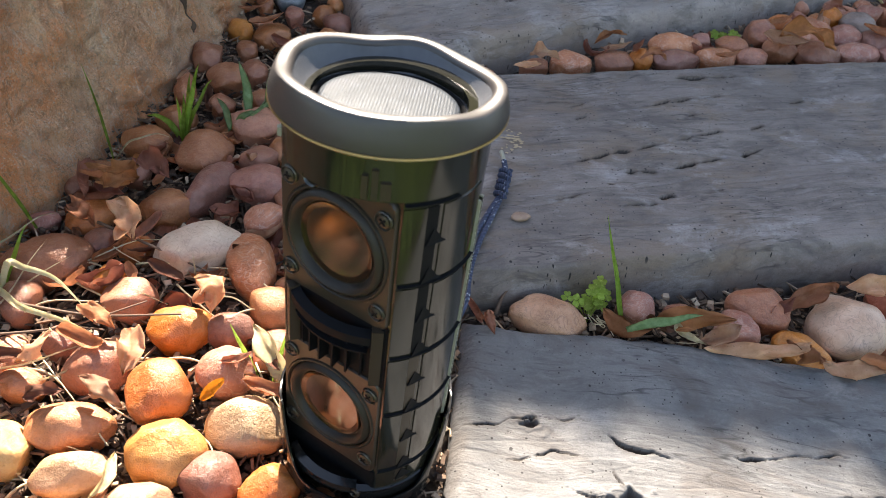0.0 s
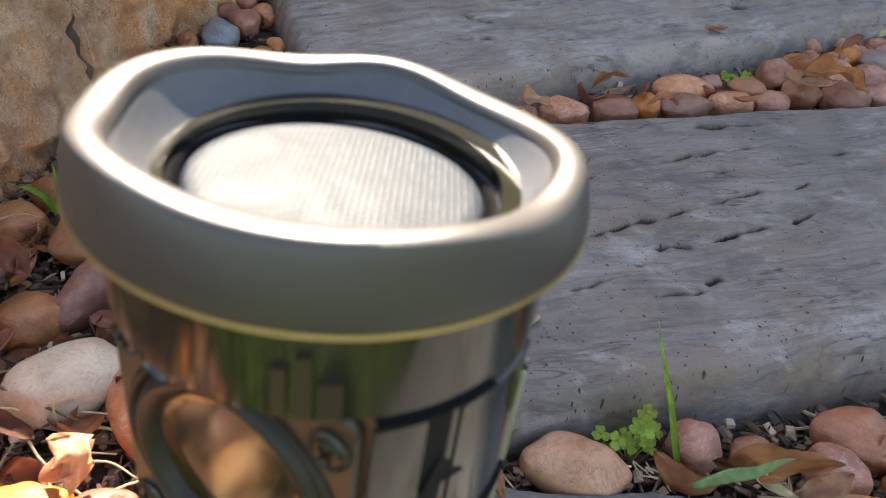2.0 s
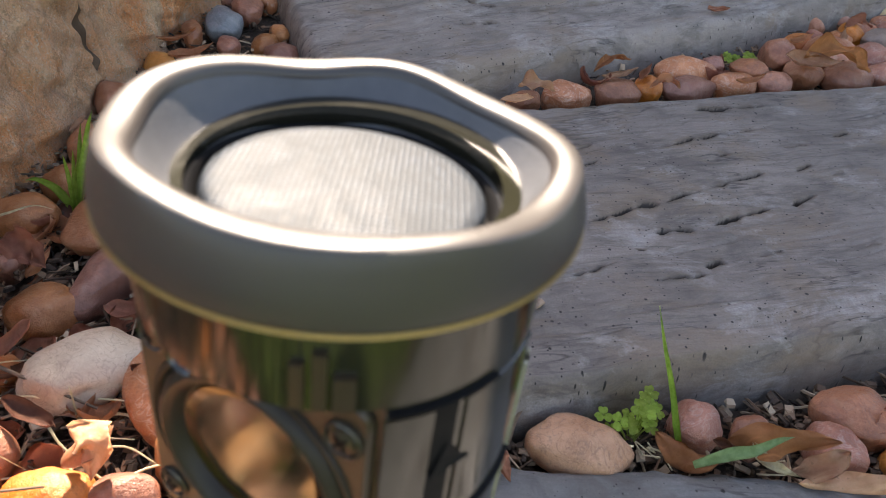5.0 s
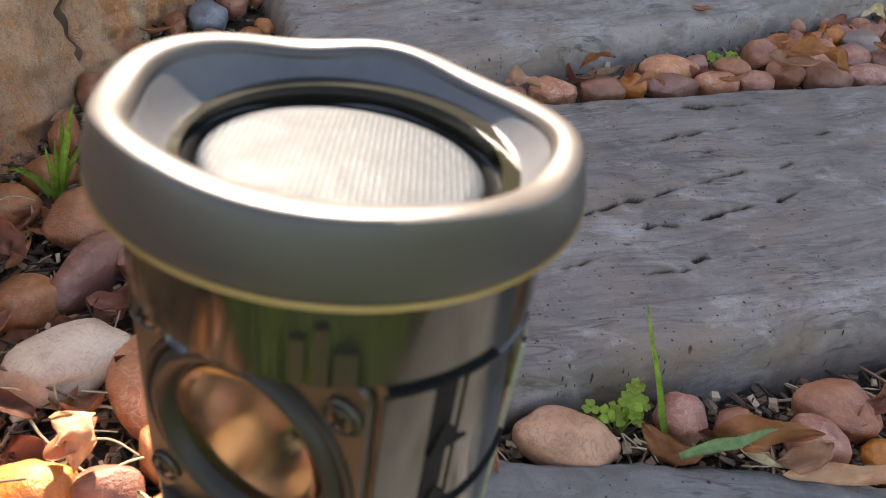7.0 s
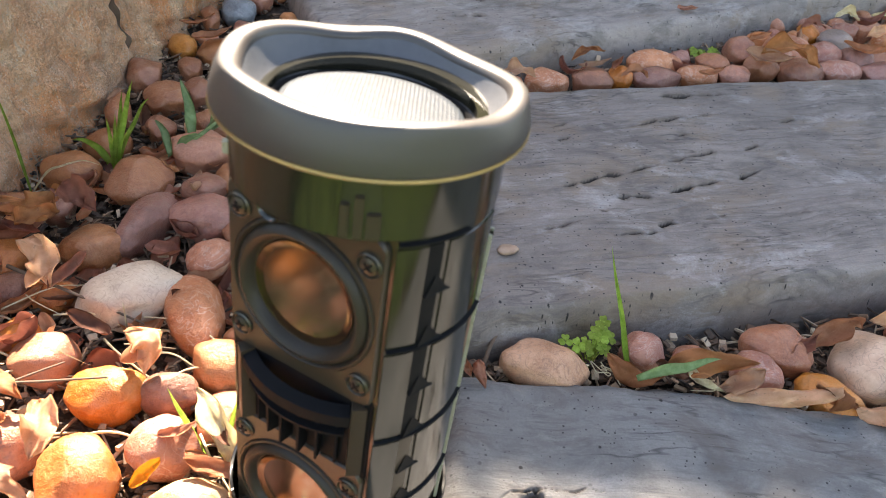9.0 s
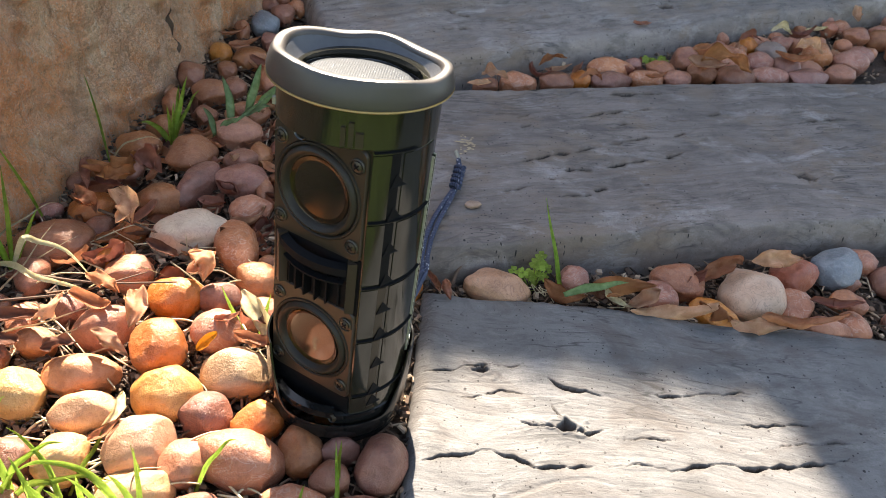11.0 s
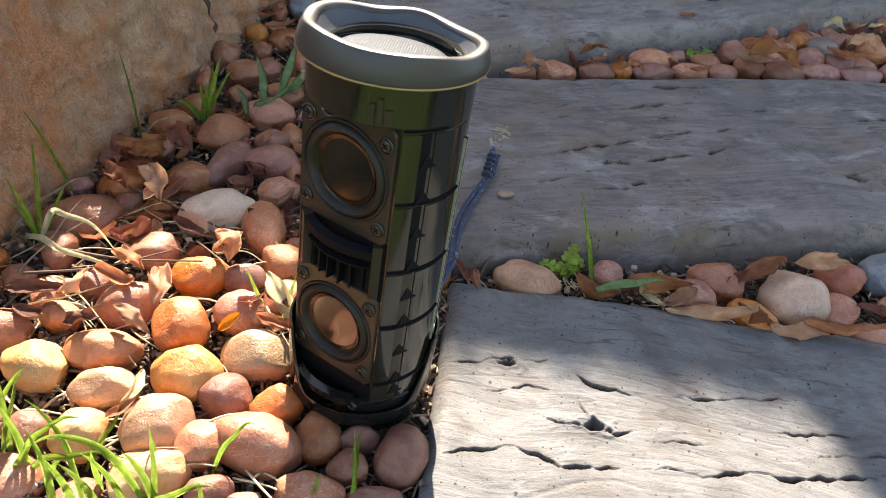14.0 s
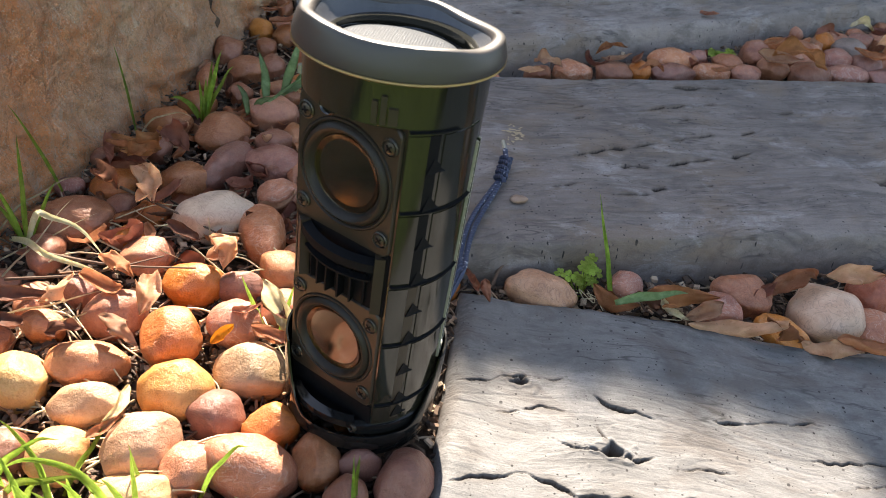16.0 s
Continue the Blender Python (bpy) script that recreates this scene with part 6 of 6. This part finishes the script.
def clover(x, y, n, spread, rise, seed):
    base = new("clover_plant")
    base.location = (x, y, gz(x, y) - 0.008)
    tagged(base, "small bright green clover plant in the gap between sleepers", "clover")
    rng = random.Random(seed)
    for _ in range(n):
        a, r = rng.uniform(0, 6.28), spread * math.sqrt(rng.random())
        top = Vector((r * math.cos(a), 0.5 * r * math.sin(a), rise * rng.uniform(0.55, 1.1) * (1.15 - 0.5 * r / spread)))
        part("stem", tube(bend([(0, 0, 0), top * 0.5 + Vector((0, 0, 0.004)), top], 4), 0.0004, 5), CLOVER, base)
        bm = bmesh.new()
        size = rng.uniform(0.0026, 0.0036)
        tilt = Euler((rng.uniform(0.2, 0.8), rng.uniform(-0.35, 0.35), 0)).to_matrix() @ Matrix.Rotation(rng.uniform(0, 6.28), 3, "Z")
        for k in range(3):
            spin = Matrix.Rotation(2.094 * k, 3, "Z")
            ring = []
            for i in range(14):
                b = 2 * math.pi * i / 14
                rad = size * (0.5 + 0.12 * abs(math.sin(b / 2)) - 0.24 * max(0.0, math.cos(b)) ** 6)
                q = Vector((size * 0.7 + rad * math.cos(b), rad * math.sin(b), 0.12 * abs(rad * math.sin(b))))
                ring.append(bm.verts.new(top + tilt @ (spin @ q)))
            c = bm.verts.new(top + tilt @ (spin @ Vector((size * 0.7, 0, 0))))
            for i in range(14):
                bm.faces.new((c, ring[i], ring[(i + 1) % 14]))
        bmesh.ops.solidify(bm, geom=bm.faces[:], thickness=0.0002)
        part("leaf", bm, CLOVER, base)


clover(0.0985, 0.333, 17, 0.0145, 0.026, 5)
clover(0.238, 0.68, 16, 0.018, 0.016, 9)


def chip(x, y, a, label):
    bm = stone_mesh(a, a * 0.6, a * 0.3, int(x * 1000), a * 0.4, 1.2, 3)
    ob = new("stone_chip", mesh_of("stone_chip", bm, STONE["tan"]))
    z = gz(x, y) + 0.0225
    ob.matrix_world = Matrix.Translation((x, y, z)) @ TILT_BED @ pose(0, 0, 0, 0, 0, 15)
    tagged(ob, label, "stone chip")


def crust(x, y, rx, ry, n, material, label, seed):
    """A thin dried patch of crumbs and flakes lying on the second sleeper."""
    step = next(o for o in scene.objects if o.name == "garden_sleeper.001")
    flat = [step.matrix_world @ v.co for v in step.data.vertices[:520 * 330]]
    near = [v for v in flat if abs(v.x - x) < 2.2 * rx and abs(v.y - y) < 2.2 * ry]
    rng = random.Random(seed)
    verts, faces = [], []
    for _ in range(n):
        spot = rng.choice(near)
        far = math.hypot((spot.x - x) / rx, (spot.y - y) / ry)
        if rng.random() < far - 0.35:
            continue
        size = rng.uniform(0.0005, 0.0016)
        turn = rng.uniform(0, 6.28)
        k = len(verts)
        for i in range(6):
            a = turn + i * 1.047
            verts.append(spot + Vector((1.5 * size * math.cos(a) * rng.uniform(0.6, 1), size * math.sin(a), 0.0004)))
        verts.append(spot + Vector((0, 0, 0.0009)))
        faces += [(k + i, k + (i + 1) % 6, k + 6) for i in range(6)]
    me = bpy.data.meshes.new("dried_crust")
    me.from_pydata(verts, [], faces)
    me.materials.append(material)
    tagged(new("dried_crust", me), label, "dirt")


crust(0.0474, 0.4558, 0.0075, 0.011, 420, plain("dried_sand", (0.4, 0.31, 0.2), 0.9, 0.0, 0.5, 900, 0.2, 0.3), "patch of dried sandy soil crusted on the grey sleeper", 5)
chip(0.0553, 0.3765, 0.0062, "small grey-brown stone chip lying on the sleeper")


def twig(points, radius):
    ob = new("twig", mesh_of("twig", tube(bend(points, 5), radius, 7, lambda s: 1 - 0.5 * s), TWIG))
    tagged(ob, "thin dry brown twig lying in the gap", "twig", "twigs")


twig([(0.046, 0.322, -0.045), (0.052, 0.334, -0.036), (0.07, 0.345, -0.033), (0.1, 0.35, -0.034)], 0.0011)
twig([(-0.19, 0.275, -0.04), (-0.15, 0.27, -0.036), (-0.11, 0.278, -0.035)], 0.0009)
twig([(-0.18, 0.34, -0.033), (-0.14, 0.325, -0.034), (-0.11, 0.318, -0.04)], 0.001)
twig([(-0.2, 0.255, -0.045), (-0.16, 0.262, -0.038), (-0.13, 0.285, -0.036)], 0.0008)


def stalks():
    """Bleached straws strewn over the sunny stones."""
    rng = random.Random(13)
    for _ in range(74):
        x, y = rng.uniform(-0.2, -0.04), rng.uniform(0.16, 0.34)
        a, l = rng.uniform(-0.9, 0.9), rng.uniform(0.012, 0.045)
        z = gz(x, y)
        d = Vector((math.cos(a), math.sin(a), 0)) * l
        p = Vector((x, y, z + rng.uniform(-0.004, 0.006)))
        q = p + d + Vector((0, 0, 0.15 * d.y + rng.uniform(-0.003, 0.004)))
        mid = (p + q) / 2 + Vector((rng.uniform(-1, 1), rng.uniform(-1, 1), 1)) * 0.12 * l
        ob = new("dry_stalk", mesh_of("dry_stalk", tube(bend([p, mid, q], 5), rng.uniform(0.00035, 0.0007), 6, lambda s: 1 - 0.4 * s), STRAW))
        tagged(ob, "thin bleached straw lying across the pebbles", "straw", "strewn straws")
    for x, y in ((0.09, 0.32), (0.1, 0.318), (0.105, 0.321), (0.062, 0.322), (0.15, 0.319), (0.11, 0.316)):
        p = Vector((x, y, gz(x, y) + 0.004))
        pts = [p + Vector((rng.uniform(-0.008, 0.008), rng.uniform(-0.003, 0.005), rng.uniform(-0.003, 0.006))) for _ in range(5)]
        ob = new("rootlet", mesh_of("rootlet", tube(bend(pts, 5), 0.0003, 5), STRAW))
        tagged(ob, "fine pale rootlet curling in the gap", "root", "rootlets")


stalks()


def litter():
    """Bark crumbs, bits of leaf and rootlets between the stones."""
    rng = random.Random(21)
    verts, faces = [], []

    def shard(c, lx, ly, lz, m):
        k = len(verts)
        for sx, sy, sz in ((-1, -0.7, -1), (1, -1, -1), (0.8, 1, -1), (-1, 0.8, -1), (-0.8, -0.8, 1), (0.7, -0.7, 1), (1, 0.6, 1), (-0.7, 1, 1)):
            verts.append(c + m @ Vector((sx * lx * rng.uniform(0.7, 1), sy * ly * rng.uniform(0.7, 1), sz * lz)))
        for f in ((0, 3, 2, 1), (4, 5, 6, 7), (0, 1, 5, 4), (1, 2, 6, 5), (2, 3, 7, 6), (3, 0, 4, 7)):
            faces.append([k + i for i in f])
    zones = [((-0.24, 0.03, 0.08, 0.6), 11000), ((-0.2, -0.1, 0.6, 0.95), 700), ((0.03, 0.34, 0.315, 0.4), 2600), ((0.05, 0.5, 0.59, 0.86), 2000)]
    for (x0, x1, y0, y1), n in zones:
        for _ in range(n):
            x, y = rng.uniform(x0, x1), rng.uniform(y0, y1)
            if x > 0.03 and y < 0.5 and not (0.318 < y < 0.322 + 0.285 * (x - 0.03)):
                continue
            if x > 0.05 and y > 0.5 and not (0.566 + 0.306 * x < y < 0.665 + 0.444 * x):
                continue
            m = Euler((rng.uniform(-0.5, 0.5), rng.uniform(-0.5, 0.5), rng.uniform(0, 6.28))).to_matrix()
            c = Vector((x, y, gz(x, y) - 0.009 + rng.uniform(0, 0.009)))
            if rng.random() < 0.35:
                shard(c, rng.uniform(0.004, 0.012), 0.0005, 0.0005, m)
            else:
                shard(c, rng.uniform(0.0012, 0.004), rng.uniform(0.0008, 0.0025), rng.uniform(0.0003, 0.001), m)
    me = bpy.data.meshes.new("leaf_litter")
    me.from_pydata(verts, [], faces)
    n = Nodes("litter")
    isl = n.put("ShaderNodeNewGeometry").outputs["Random Per Island"]
    n.set(Base_Color=n.ramp(isl, (0.0, (0.03, 0.02, 0.015)), (0.5, (0.11, 0.065, 0.04)), (0.72, (0.2, 0.11, 0.065)), (1.0, (0.5, 0.37, 0.25))), Roughness=0.85)
    n.bump(n.noise(n.coords(), 700, 4), 0.6, 0.0006)
    me.materials.append(n.mat)
    tagged(new("leaf_litter", me), "brown bark crumbs and leaf fragments between the stones", "litter", kind="stuff")


litter()


def lawn():
    """Short grass in front of the stones."""
    rng = random.Random(31)
    verts, faces = [], []
    for _ in range(22000):
        x, y = rng.uniform(-0.75, 0.7), 0.05 - 1.0 * rng.random() ** 1.4
        if x < 0.03:
            y += 0.02 * rng.random()
        if abs(x) < 0.1 and -0.2 < y < 0.0:
            continue
        z = gz(x, y) - 0.014
        h, a, w = rng.uniform(0.02, 0.05), rng.uniform(0, 6.28), rng.uniform(0.001, 0.002)
        lean = Vector((math.cos(a), math.sin(a), 0)) * h * rng.uniform(0.2, 0.8)
        side = Vector((-math.sin(a), math.cos(a), 0)) * w
        p = Vector((x, y, z))
        k = len(verts)
        verts += [p - side, p + side, p + lean * 0.4 + side * 0.8 + Vector((0, 0, h * 0.6)), p + lean * 0.4 - side * 0.8 + Vector((0, 0, h * 0.6)), p + lean + Vector((0, 0, h))]
        faces += [(k, k + 1, k + 2, k + 3), (k + 3, k + 2, k + 4)]
    me = bpy.data.meshes.new("lawn_grass")
    me.from_pydata(verts, [], faces)
    me.materials.append(LAWN)
    tagged(new("lawn_grass", me), "short green lawn grass in front of the stones", "grass", kind="stuff")


lawn()
